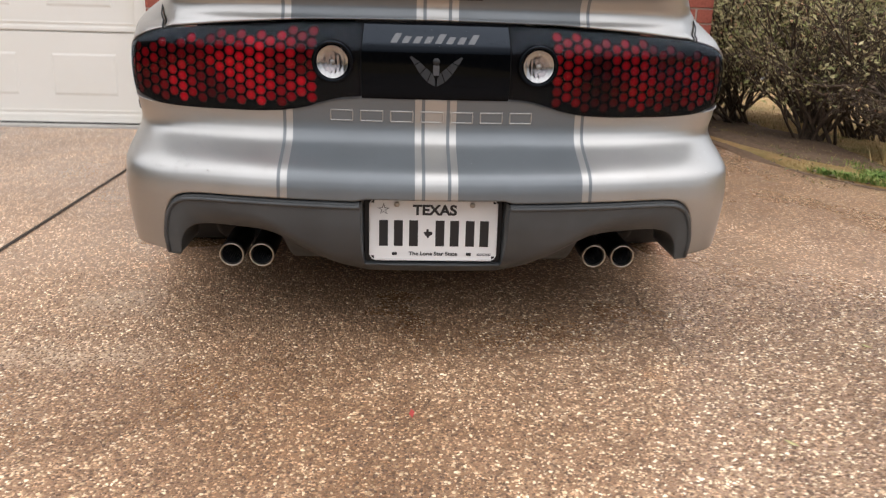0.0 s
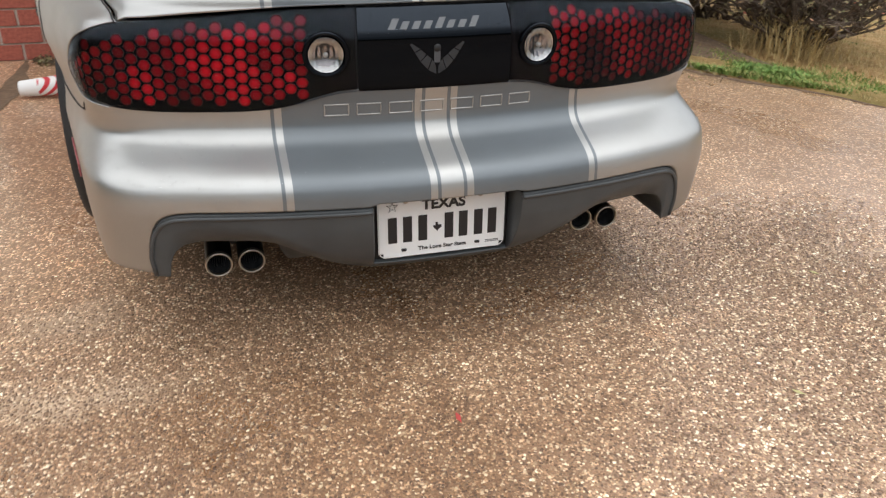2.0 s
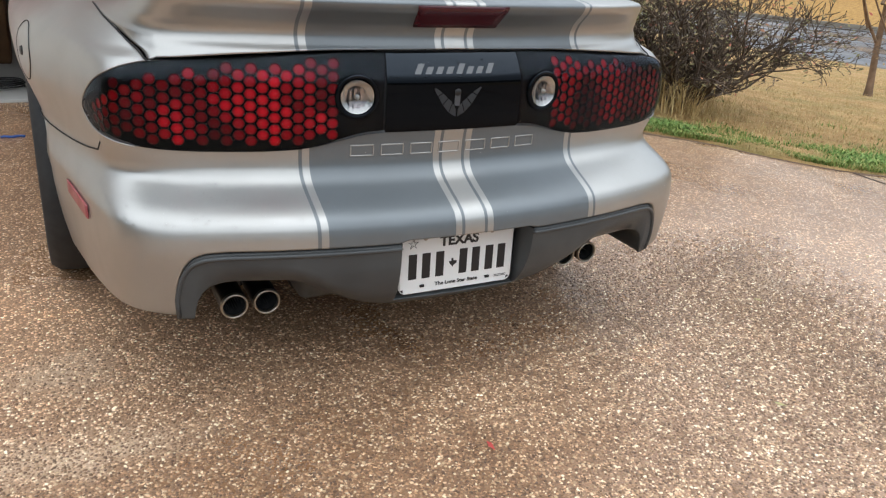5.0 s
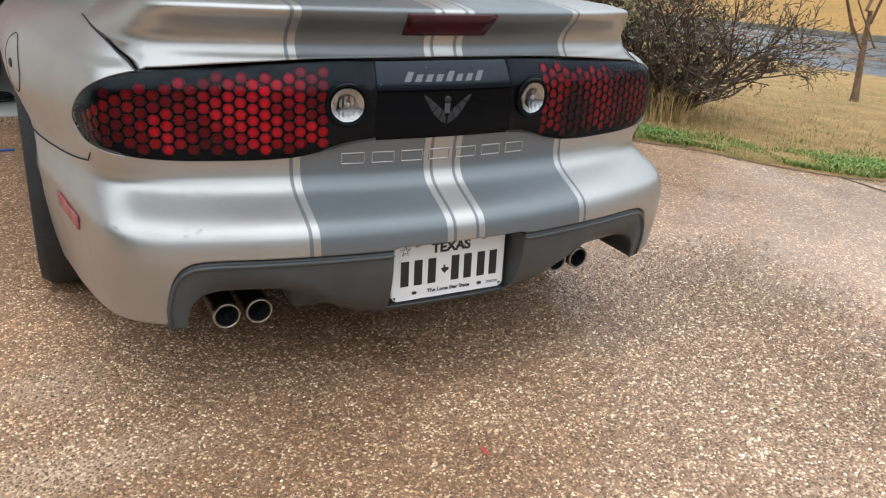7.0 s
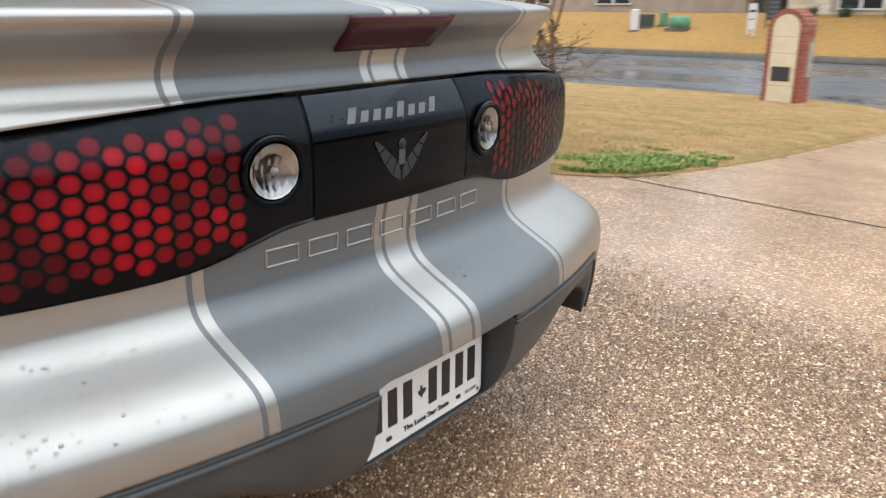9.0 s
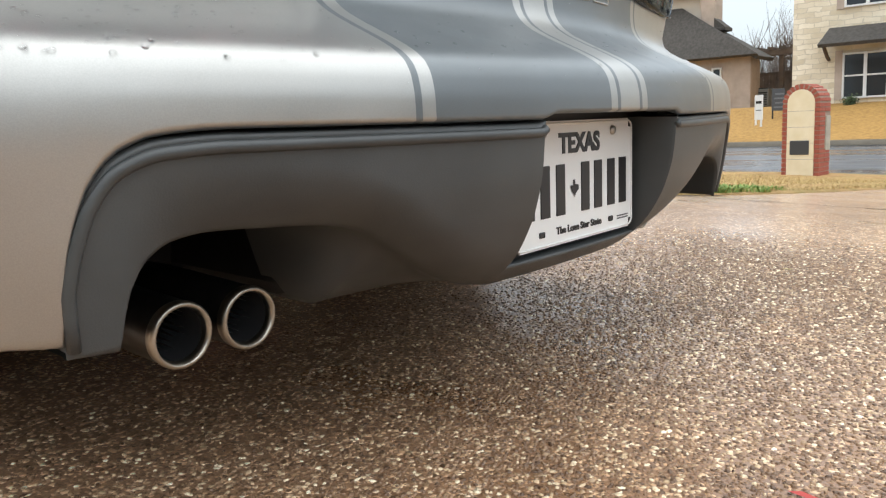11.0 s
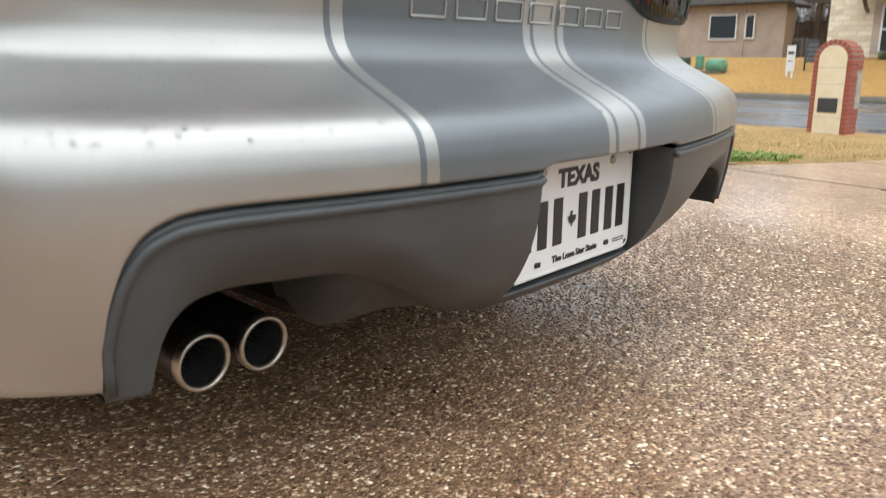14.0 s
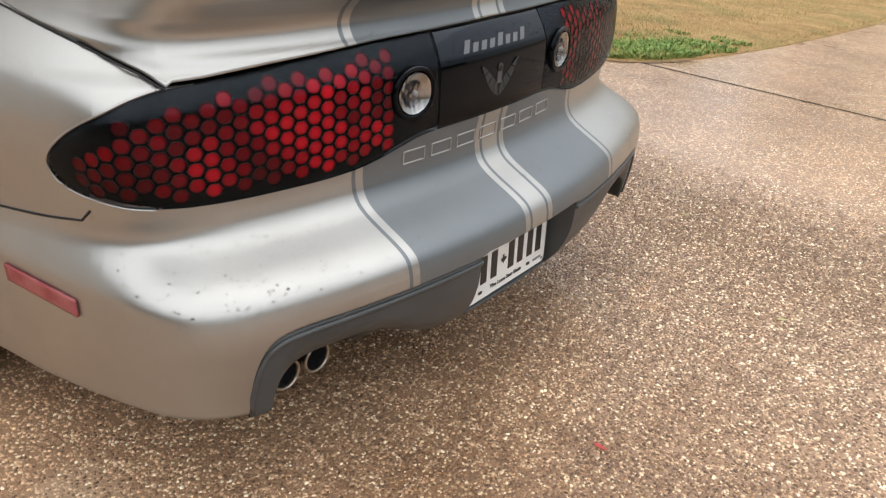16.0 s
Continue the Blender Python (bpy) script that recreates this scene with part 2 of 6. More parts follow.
def lerp(table, x):
    """Smooth interpolation in a table of (x, y) pairs."""
    xs, ys = zip(*table)
    if x <= xs[0]:
        return ys[0]
    if x >= xs[-1]:
        return ys[-1]
    i = max(k for k in range(len(xs) - 1) if xs[k] <= x)

    def slope(k):
        if k == 0 or k == len(xs) - 1:
            j = min(max(k, 1), len(xs) - 1)
            return (ys[j] - ys[j - 1]) / (xs[j] - xs[j - 1])
        a, b = (ys[k] - ys[k - 1]) / (xs[k] - xs[k - 1]), (ys[k + 1] - ys[k]) / (xs[k + 1] - xs[k])
        return 0.0 if a * b <= 0 else 2 * a * b / (a + b)
    h = xs[i + 1] - xs[i]
    t = (x - xs[i]) / h
    return ((2 * t**3 - 3 * t**2 + 1) * ys[i] + (t**3 - 2 * t**2 + t) * h * slope(i) + (3 * t**2 - 2 * t**3) * ys[i + 1] + (t**3 - t**2) * h * slope(i + 1))


# ---- the car's skin ----
# y of the rear skin on the centre line against height, and half width of the flank at y = 0.3
BUMPER_Y = [(0.20, -0.032), (0.24, -0.042), (0.30, -0.052), (0.36, -0.058), (0.398, -0.061), (0.42, -0.0600), (0.440, -0.0560), (0.452, -0.0500), (0.461, -0.0405), (0.469, -0.0270),
            (0.476, -0.0125), (0.483, 0.0030), (0.490, 0.0190), (0.497, 0.0340), (0.505, 0.0495), (0.514, 0.0625), (0.525, 0.0720), (0.54, 0.0785), (0.56, 0.0808), (0.585, 0.0797), (0.617, 0.0750), (0.64, 0.074)]
PANEL_Y = [(0.56, 0.074), (0.63, 0.072), (0.725, 0.074), (0.735, 0.077), (0.79, 0.104)]
DECK_Y = [(0.76, 0.082), (0.785, 0.092), (0.80, 0.106), (0.82, 0.113), (0.84, 0.106), (0.858, 0.090), (0.876, 0.071), (0.889, 0.0635), (0.898, 0.063), (0.905, 0.068)]
FLANK_X = [(0.20, 0.758), (0.30, 0.774), (0.40, 0.781), (0.45, 0.781), (0.48, 0.772), (0.51, 0.760), (0.55, 0.751), (0.60, 0.753), (0.66, 0.758), (0.70, 0.757), (0.735, 0.750),
           (0.765, 0.734), (0.80, 0.695), (0.835, 0.641), (0.86, 0.57)]


def bow(x):
    """How far the rear skin falls back towards the corners."""
    return 0.235 * x * x + 0.015 * x ** 4


def skin(phi, z, rear, flank=FLANK_X, out=0.0):
    """The point of the skin at height z in the direction phi (degrees from straight back) seen from (0, 1) in plan."""
    a = radians(abs(phi))
    s, c = math.sin(a), math.cos(a)
    y0, xs = lerp(rear, z) - out, lerp(flank, z) + out
    flare = lerp([(0.20, 0.15), (0.30, 0.16), (0.45, 0.18), (0.55, 0.24), (0.65, 0.29), (0.80, 0.30)], z)
    soft = lerp([(0.22, 0.036), (0.38, 0.034), (0.47, 0.038), (0.49, 0.045), (0.515, 0.049), (0.54, 0.038), (0.57, 0.022), (0.64, 0.012), (0.72, 0.017), (0.755, 0.035), (0.775, 0.075), (0.80, 0.080), (0.84, 0.060)], z)
    lo, hi = 0.3, 3.0
    for _ in range(34):
        d = (lo + hi) / 2
        x, y = s * d, 1 - c * d
        r = y - y0 - bow(x)
        spread = y - 0.3 if y < 0.6 else 0.3 + 0.19 * (1 - math.exp((0.6 - y) / 0.17))
        f = (xs + flare * spread - x) * 0.965
        if min(r, f) - soft * math.log1p(math.exp(-abs(r - f) / soft)) > 0:
            lo = d
        else:
            hi = d
    return Vector((math.copysign(s * lo, phi), 1 - c * lo, z))


def columns(a, b, n, extra=()):
    v = [a + (b - a) * i / n for i in range(n + 1)] + [e for e in extra if a < e < b] + [-e for e in extra if a < -e < b]
    return sorted(set(round(x, 4) for x in v))


def rows_between(n, ease=1.0):
    return [(i / n) ** ease for i in range(n + 1)]


LAMP_LOW = [(0, 0.616), (10, 0.616), (13, 0.613), (16, 0.602), (19, 0.59), (22, 0.581), (27, 0.577), (33, 0.5765), (37, 0.579), (40, 0.5855), (43.2, 0.5945), (45.3, 0.5985), (46.8, 0.604), (47.9, 0.614), (48.4, 0.626), (48.7, 0.641)]
LAMP_TOP = [(0, 0.788), (17, 0.7845), (28, 0.7735), (33.5, 0.765), (36.2, 0.7605), (38.7, 0.7575), (41, 0.7475), (43, 0.7315), (45, 0.7115), (46.6, 0.6905), (47.7, 0.6715), (48.4, 0.6555), (48.7, 0.642)]
BUMPER_LOW = [(0, 0.405), (9.1, 0.405), (9.7, 0.399), (28, 0.399), (30.5, 0.396), (32, 0.385), (33, 0.362), (33.6, 0.332), (34.0, 0.300), (34.35, 0.246), (36, 0.249), (39, 0.251), (42, 0.244), (46, 0.227), (50, 0.212), (54, 0.202), (60, 0.195), (72, 0.20)]
BUMPER_TOP = [(0, 0.618), (10, 0.618), (13, 0.615), (16, 0.604), (19, 0.592), (22, 0.583), (27, 0.579), (33, 0.5785), (37, 0.581), (40, 0.5875), (43.2, 0.5965), (45.3, 0.6003), (45.6, 0.563), (46, 0.555), (48, 0.5475), (50, 0.5415), (53, 0.536), (57, 0.531), (63, 0.5275), (70, 0.5285), (75, 0.532)]
GAP_LINE = [(38.6, 0.757), (41, 0.773), (45.5, 0.797), (50, 0.8145), (55.4, 0.83), (70, 0.852), (115, 0.86)]
ENDS = (31, 31.5, 32, 32.4, 32.8, 33.1, 33.4, 33.6, 33.8, 34.0, 34.1, 34.2, 34.35, 45.0, 45.3, 45.45, 45.6, 46)

car = new("car")
car.matrix_world = SLOPE
tagged(car, "silver sports coupe with two dark grey racing stripes, wet from drizzle", "car")


def arch(y):
    d = 0.362 ** 2 - (y - 1.0) ** 2
    return 0.33 + math.sqrt(d) if d > 0 else 0.2


def bumper_low(p):
    lo = lerp(BUMPER_LOW, abs(p))
    if abs(p) > 58:
        lo = min(max(lo, arch(skin(abs(p), 0.35, BUMPER_Y).y)), lerp(BUMPER_TOP, abs(p)) - 0.004)
    return lo


def bumper_waist(p):
    return max(min(0.505, lerp(BUMPER_TOP, abs(p)) - 0.02), bumper_low(p) + 0.002)


def build_bumper():
    cols = columns(-75, 75, 124, ENDS + (61, 61.3, 61.6, 61.9, 62.2, 62.5, 62.8, 63.1, 63.4, 63.8, 64.2))
    rows = []
    for k in (0.05, 0.02, 0.006):                      # the lower edge turned inwards
        rows.append([skin(p, bumper_low(p) + (0.004 if k > 0.01 else 0.0), BUMPER_Y, out=-k) for p in cols])
    for v in rows_between(34):
        rows.append([skin(p, bumper_low(p) * (1 - v) + bumper_waist(p) * v + 0.003 * (1 - v), BUMPER_Y) for p in cols])
    for v in rows_between(18)[1:]:
        rows.append([skin(p, bumper_waist(p) * (1 - v) + lerp(BUMPER_TOP, abs(p)) * v, BUMPER_Y) for p in cols])
    for up, inn in ((0.0016, 0.0012), (0.0022, 0.004), (0.0022, 0.03)):
        rows.append([skin(p, lerp(BUMPER_TOP, abs(p)) + up, BUMPER_Y, out=-inn) for p in cols])
    ob = sheet("rear_bumper", rows, PAINT, car, label="silver rear bumper cover with dark stripes and beaded water drops")
    for s in (-1, 1):                                    # side marker reflector let into the flank
        pts = [[skin(s * p, z, BUMPER_Y, out=0.0012) for p in columns(47.6, 55.8, 12)] for z in (0.398, 0.403, 0.424, 0.429)]
        for i, r in enumerate(pts):
            for k, q in enumerate(r):
                q.z += 0.012 * (k / 12)
        sheet("side_reflector", pts, REFLECTOR, ob, label="faded red side reflector", thick=0.004)
    seam = [skin(-p, lerp(BUMPER_TOP, p) + 0.001, BUMPER_Y, out=0.0005) for p in columns(45.5, 75, 28)]
    for s in (-1, 1):
        tube("panel_gap", [Vector((s * -q.x, q.y, q.z)) for q in seam], 0.0022, SEAM, ob, 5)
    return ob


VALANCE_LOW = [(0.0, 0.205), (0.17, 0.208), (0.215, 0.214), (0.25, 0.224), (0.28, 0.236), (0.31, 0.252), (0.34, 0.270), (0.37, 0.289), (0.40, 0.303), (0.44, 0.311), (0.49, 0.315), (0.545, 0.318), (0.573, 0.315),
               (0.589, 0.306), (0.600, 0.291), (0.608, 0.267), (0.612, 0.247), (0.6135, 0.238), (0.65, 0.237)]
VALANCE_Y = [(0.20, 0.046), (0.215, 0.021), (0.23, 0.003), (0.245, -0.012), (0.26, -0.0225), (0.28, -0.0335), (0.30, -0.042), (0.345, -0.0525), (0.398, -0.0555)]
VALANCE_CURL = [(0.17, 0.0), (0.24, 0.018), (0.32, 0.036), (0.40, 0.038), (0.48, 0.034), (0.55, 0.026), (0.59, 0.010), (0.61, 0.0)]


def valance_point(phi, z):
    """The lower insert: a belly in the middle that curls under at its rim, upright like the bumper at its outer legs."""
    x = abs(skin(phi, 0.33, BUMPER_Y).x)
    w = lerp([(0.20, 0.0), (0.42, 0.25), (0.54, 0.9), (0.58, 1.0)], x)
    face = lerp(VALANCE_Y, z) * (1 - w) + (lerp(BUMPER_Y, z) + 0.003) * w
    rim = max(0.0, min(1.0, 1 - (z - lerp(VALANCE_LOW, x)) / 0.055))
    face += rim * rim * lerp(VALANCE_CURL, x)
    return skin(phi, z, [(0.0, face), (1.0, face)])


def build_valance():
    val = new("rear_valance")
    val.parent = car
    tagged(val, "dark grey plastic lower bumper insert")

    def low(p):
        return lerp(VALANCE_LOW, abs(skin(p, 0.33, BUMPER_Y).x))

    def top(p):
        return max(lerp(BUMPER_LOW, abs(p)) - 0.004, low(p) + 0.001)

    def under(p, k):
        """The underside behind the rim: it sinks towards the belly's keel beside the tail pipes."""
        q = valance_point(p, low(p))
        sink = lerp([(0.0, 1.0), (0.34, 1.0), (0.385, 0.0)], abs(q.x)) * (1 - math.cos(math.pi * min(1.0, k / 0.11))) / 2
        return Vector((q.x, q.y + k, (q.z + 0.002) * (1 - sink) + 0.206 * sink))
    notch = 9.35
    for s in (-1, 1):
        cols = columns(notch, 34.32, 84, ENDS + (24.2, 24.4, 24.6, 24.8, 25.0, 25.2, 25.5, 33.25, 33.3, 33.5))
        rows = [[under(s * p, k) for p in cols] for k in (0.17, 0.11, 0.085, 0.06, 0.04, 0.02, 0.008)]
        for v in rows_between(26):
            rows.append([valance_point(s * p, low(p) * (1 - v) + top(p) * v) for p in cols])
        rows.append([valance_point(s * p, top(p)) + Vector((0, 0.03, 0.003)) for p in cols])
        sheet("insert_panel", rows, TRIM, val)
        edge = [valance_point(s * min(p, 34.05), max(top(min(p, 34.05)) - 0.009, low(p) + 0.004) if p < 34.06 else max(low(34.05) + 0.006, top(34.05) - 0.009 - (p - 34.05) * 0.25)) + Vector((0, -0.0005, 0)) for p in cols]
        tube("raised_edge", edge, 0.0052, TRIM, val, 10)
        x0 = valance_point(s * notch, 0.30).x
        wall = []
        for v in rows_between(12):
            q = valance_point(s * notch, 0.230 + 0.166 * v)
            wall.append([q, q + Vector((-s * 0.003, 0.004, 0)), Vector((x0 * 0.965, 0.021, q.z + 0.004 * (1 - v)))])
        sheet("recess_side", wall, TRIM, val)
    cols = columns(-notch, notch, 24)
    strip = [[valance_point(p, 0.206) + Vector((0, k, 0.002)) for p in cols] for k in (0.11, 0.025, 0.008)]
    for v in rows_between(6):
        strip.append([valance_point(p, 0.206 + 0.026 * v) for p in cols])
    strip.append([q + Vector((0, 0.003, 0.0022)) for q in strip[-1]])
    xs = columns(-0.163, 0.163, 24)
    strip.append([Vector((x, 0.021, 0.236)) for x in xs])
    sheet("plate_ledge", strip, TRIM, val)
    sheet("recess_back", [[Vector((x, 0.0205, z)) for x in xs] for z in (0.232, 0.30, 0.41)], BLACK, val)
    return val


def build_plate():
    m = pose(0, 0.004, 0.243, -2)
    plate = new("licence_plate")
    plate.parent = car
    plate.matrix_local = m
    tagged(plate, "white state licence plate with black characters in the bumper recess")
    bm = bmesh.new()
    add_box(bm, -0.152, 0, 0, 0.152, 0.002, 0.152)
    up = [e for e in bm.edges if abs(e.verts[0].co.y - e.verts[1].co.y) > 0.001]
    bmesh.ops.bevel(bm, geom=up, offset=0.012, segments=4, affect="EDGES")
    part("plate_sheet", bm, PLATE_WHITE, plate)
    rim = []
    for cx, cz, a0 in ((0.138, 0.138, 0), (-0.138, 0.138, 90), (-0.138, 0.014, 180), (0.138, 0.014, 270)):
        rim += [Vector((cx + 0.011 * math.cos(radians(a0 + k * 18)), -0.0004, cz + 0.011 * math.sin(radians(a0 + k * 18)))) for k in range(6)]
    tube("pressed_rim", rim + rim[:1], 0.0013, PLATE_WHITE, plate, 6, cap=False)

    def text(name, body, size, x, z, wide=1.0, bold=0.0):
        cu = bpy.data.curves.new(name, "FONT")
        cu.body, cu.size, cu.align_x, cu.extrude, cu.offset = body, size, "CENTER", 0.0006, bold
        tmp = bpy.data.objects.new(name, cu)
        scene.collection.objects.link(tmp)
        dg = bpy.context.evaluated_depsgraph_get()
        me = bpy.data.meshes.new_from_object(tmp.evaluated_get(dg))
        bpy.data.objects.remove(tmp)
        me.transform(pose(x, -0.0006, z, 90) @ Matrix.Diagonal((wide, 1, 1, 1)))
        me.materials.clear()
        me.materials.append(PLATE_BLACK)
        ob = new(name, me)
        ob.parent = plate
    text("state_name", "TEXAS", 0.0335, 0.0025, 0.113, 1.05, 0.0013)
    text("state_motto", "The Lone Star State", 0.0125, 0.0, 0.0135, 1.15, 0.0003)
    # the registration is shown as plain bars
    for x in (-0.118, -0.083, -0.047, 0.0155, 0.050, 0.087, 0.121):
        box("number_bar", x - 0.0105, -0.0012, 0.036, x + 0.0105, 0.0004, 0.099, PLATE_BLACK, plate, 0.0004)
    for x in (-0.092, 0.085):
        box("plate_slot", x - 0.006, -0.001, 0.0135, x + 0.006, 0.0004, 0.0205, PLATE_BLACK, plate, 0.0018)
    for k in range(2):
        box("print_line", 0.105, -0.0006, 0.0135 + 0.0036 * k, 0.138, 0.0004, 0.0153 + 0.0036 * k, EMBLEM, plate)
    for x in (-0.087, 0.091):
        spun("bolt", [(0.0, 0.004), (0.005, 0.0036), (0.0065, 0.0015), (0.0065, 0)], pose(x, 0, 0.137, 90), CHROME, plate, 14)
    # five-pointed outline star and a small map-shaped mark
    pts = [Vector((-0.118 + (0.0135 if k % 2 == 0 else 0.0045) * math.sin(k * math.pi / 5), -0.0008, 0.125 + (0.0135 if k % 2 == 0 else 0.0045) * math.cos(k * math.pi / 5))) for k in range(10)]
    tube("star", pts + pts[:1], 0.0009, PLATE_BLACK, plate, 4, cap=False)
    mark = [(-0.009, 0.003), (-0.003, 0.003), (-0.003, 0.010), (0.002, 0.010), (0.002, 0.004), (0.010, 0.003), (0.010, -0.003), (0.003, -0.008), (0.001, -0.013), (-0.003, -0.007), (-0.006, -0.005)]
    mesh_object("map_mark", [(x * 1.1 - 0.0135, -0.0008, 0.068 + z) for x, z in mark], [tuple(range(len(mark)))], PLATE_BLACK, plate, False)
    return plate


def build_tail_panel():
    tip = (46.2, 46.6, 47, 47.4, 47.8, 48.0, 48.2, 48.35, 48.5, 48.6, 48.7)
    tail = new("tail_lamp_panel")
    tail.parent = car
    tagged(tail, "glossy black full-width tail lamp panel beaded with rain")

    def patch(name, a, b, label="", mat=PANEL, back=0.0):
        cols = columns(a, b, max(8, int((b - a) / 1.2)), tip)
        rows = []
        for v, out in [(0.0, -0.02), (0.0, 0.0006)] + [(0.006 + 0.988 * v, 0.001) for v in rows_between(26)] + [(1.0, 0.0006), (1.0, -0.02)]:
            out -= back
            r = []
            for p in cols:
                lo, hi = lerp(LAMP_LOW, abs(p)), lerp(LAMP_TOP, abs(p))
                e = 1 - abs(2 * v - 1) ** 6
                r.append(skin(p, lo * (1 - v) + hi * v, PANEL_Y, out=out + 0.003 * e if out + back > 0 else out))
            rows.append(r)
        return sheet(name, rows, mat, tail, label=label)
    # rolled body edge round the outer end of each lamp
    low = [(p, lerp(LAMP_LOW, p) - 0.001) for p in columns(40, 48.7, 20, tip)]
    high = [(p, lerp(LAMP_TOP, p) + 0.001) for p in columns(38.8, 48.7, 20, tip)][::-1]
    for s in (-1, 1):
        tube("lamp_edge", [skin(s * min(p + 0.12, 48.9), z, PANEL_Y, out=0.0012) for p, z in low + high[1:]], 0.0022, SILVER_PAINT, tail, 6, "rolled silver edge of the lamp opening")
    split = 10.65
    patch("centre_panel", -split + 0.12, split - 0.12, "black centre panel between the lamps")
    lamps = {s: patch("lamp_housing", *((-48.7, -split - 0.12) if s < 0 else (split + 0.12, 48.7)), "black tail lamp with red honeycomb cells", WELL, 0.0065) for s in (-1, 1)}
    for s in (-1, 1):
        lens = patch("lamp_lens", *((-48.7, -split - 0.12) if s < 0 else (split + 0.12, 48.7)), "smoked clear lens", SMOKED)
        lens.parent = lamps[s]
    sheet("panel_gap", [[skin(p, z, PANEL_Y, out=-0.006) for p in columns(-12, 12, 12)] for z in (0.62, 0.70, 0.79)], SEAM, tail)
    # red honeycomb cells
    hexagon = [(1.1 * r * c * math.cos(k * math.pi / 6), 0.98 * r * c * math.sin(k * math.pi / 6)) for r in (0.0122, 0.0073, 0.0125) for k in range(12) for c in ((1.0, 0.93)[k % 2],)] + [(0.0, 0.0)]
    hex_faces = [(k, (k + 1) % 12, 12 + (k + 1) % 12, 12 + k) for k in range(12)] + [(12 + k, 12 + (k + 1) % 12, 36) for k in range(12)] + [((k + 1) % 12, k, 24 + k, 24 + (k + 1) % 12) for k in range(12)]
    for s in (-1, 1):
        # walk along the lamp in equal steps of arc
        phi, arc, steps = 17.6, 0.0, []
        prev = skin(phi, 0.68, PANEL_Y)
        while phi < 46.1:
            phi += 0.05
            q = skin(phi, 0.68, PANEL_Y)
            arc += (q - prev).length
            prev = q
            if arc >= 0.0247 * len(steps):
                steps.append(phi)
        for i, p in enumerate(steps):
            lo, hi = lerp(LAMP_LOW, p) + 0.015, min(lerp(LAMP_TOP, p) - 0.019 - 0.011 * max(0.0, (p - 33) / 12), 0.772)
            for j in range(14):
                z = 0.588 + 0.0250 * (j + 0.5 * (i % 2))
                if lo < z < hi:
                    def on_lens(dx, dz, out=-0.0044):
                        q, h = p + dx / per, z + dz
                        v = (h - lerp(LAMP_LOW, q)) / (lerp(LAMP_TOP, q) - lerp(LAMP_LOW, q))
                        return skin(s * q, h, PANEL_Y, out=out + 0.003 * (1 - abs(2 * v - 1) ** 6))
                    per = (skin(p + 0.5, z, PANEL_Y) - skin(p - 0.5, z, PANEL_Y)).length
                    q, u, w = on_lens(0, 0), on_lens(0.004, 0), on_lens(0, 0.004)
                    tx, tz = (u - q).normalized() * s, (w - q).normalized()
                    m = Matrix.Translation(q) @ Matrix((tx, tz, tx.cross(tz).normalized())).transposed().to_4x4()
                    back = m.inverted()
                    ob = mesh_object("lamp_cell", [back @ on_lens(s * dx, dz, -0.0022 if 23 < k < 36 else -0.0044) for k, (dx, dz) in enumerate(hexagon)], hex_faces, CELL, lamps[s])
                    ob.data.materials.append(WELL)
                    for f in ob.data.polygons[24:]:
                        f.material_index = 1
                    ob.matrix_local = m
        # round reversing lamp in a black ring
        c = Vector((s * 0.238, 0.070 + bow(0.238), 0.697))
        m = Matrix.Translation(c) @ pose(0, 0, 0, 90, 0, -s * -7.6)
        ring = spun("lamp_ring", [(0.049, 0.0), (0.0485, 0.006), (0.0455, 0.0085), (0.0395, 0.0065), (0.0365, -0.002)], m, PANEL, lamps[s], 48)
        lamp = spun("reversing_lamp", [(0.0367, 0.002), (0.034, 0.0075), (0.027, 0.011), (0.016, 0.0132), (0.0, 0.0142)], m, CLEAR, lamps[s], 40, "clear round reversing lamp")
        fluted = []
        for k in range(15):
            r = max(0.0004, 0.0364 * (1 - k / 14))
            ring_pts = []
            for q in range(56):
                u, v = r * math.cos(q * math.tau / 56), r * math.sin(q * math.tau / 56)
                h = -0.0040 + 0.0105 * (r / 0.0364) ** 2 + 0.0010 * math.cos(u * math.tau / 0.0105 + 0.6) * (0.6 + 0.4 * math.cos(v * math.tau / 0.031 - 0.7)) 
                ring_pts.append(m @ Vector((u, v, h)))
            fluted.append(ring_pts)
        sheet("lamp_bowl", fluted, BOWL, lamp, True, "fluted chrome bowl", closed=True)
        spun("bulb", [(0.0, 0.0105), (0.004, 0.0098), (0.0055, 0.007), (0.0055, 0.002)], m, BULB, lamp, 18)
    # lettering and badge as plain shapes
    centre = [o for o in tail.children if o.name.startswith("centre_panel")][0]
    for k in range(8):
        x = -0.095 + k * 0.0255
        bm = bmesh.new()
        h = 0.021 if k in (0, 4, 7) else 0.015
        add_box(bm, x - 0.0076, -0.0006, 0, x + 0.0076, 0.0006, h, 0.0005)
        for v in bm.verts:
            v.co.x += v.co.z * 0.6 - 0.004
            v.co.z += 0.743
            v.co.y += lerp(PANEL_Y, v.co.z) - 0.0042 + bow(v.co.x)
        part("badge_bar", bm, BADGE, centre)
    inner = [(0.002, -0.020), (0.010, -0.006), (0.020, 0.002), (0.032, 0.012), (0.050, 0.024)]
    outer = [(0.001, -0.037), (0.018, -0.028), (0.033, -0.012), (0.044, 0.006), (0.054, 0.022)]
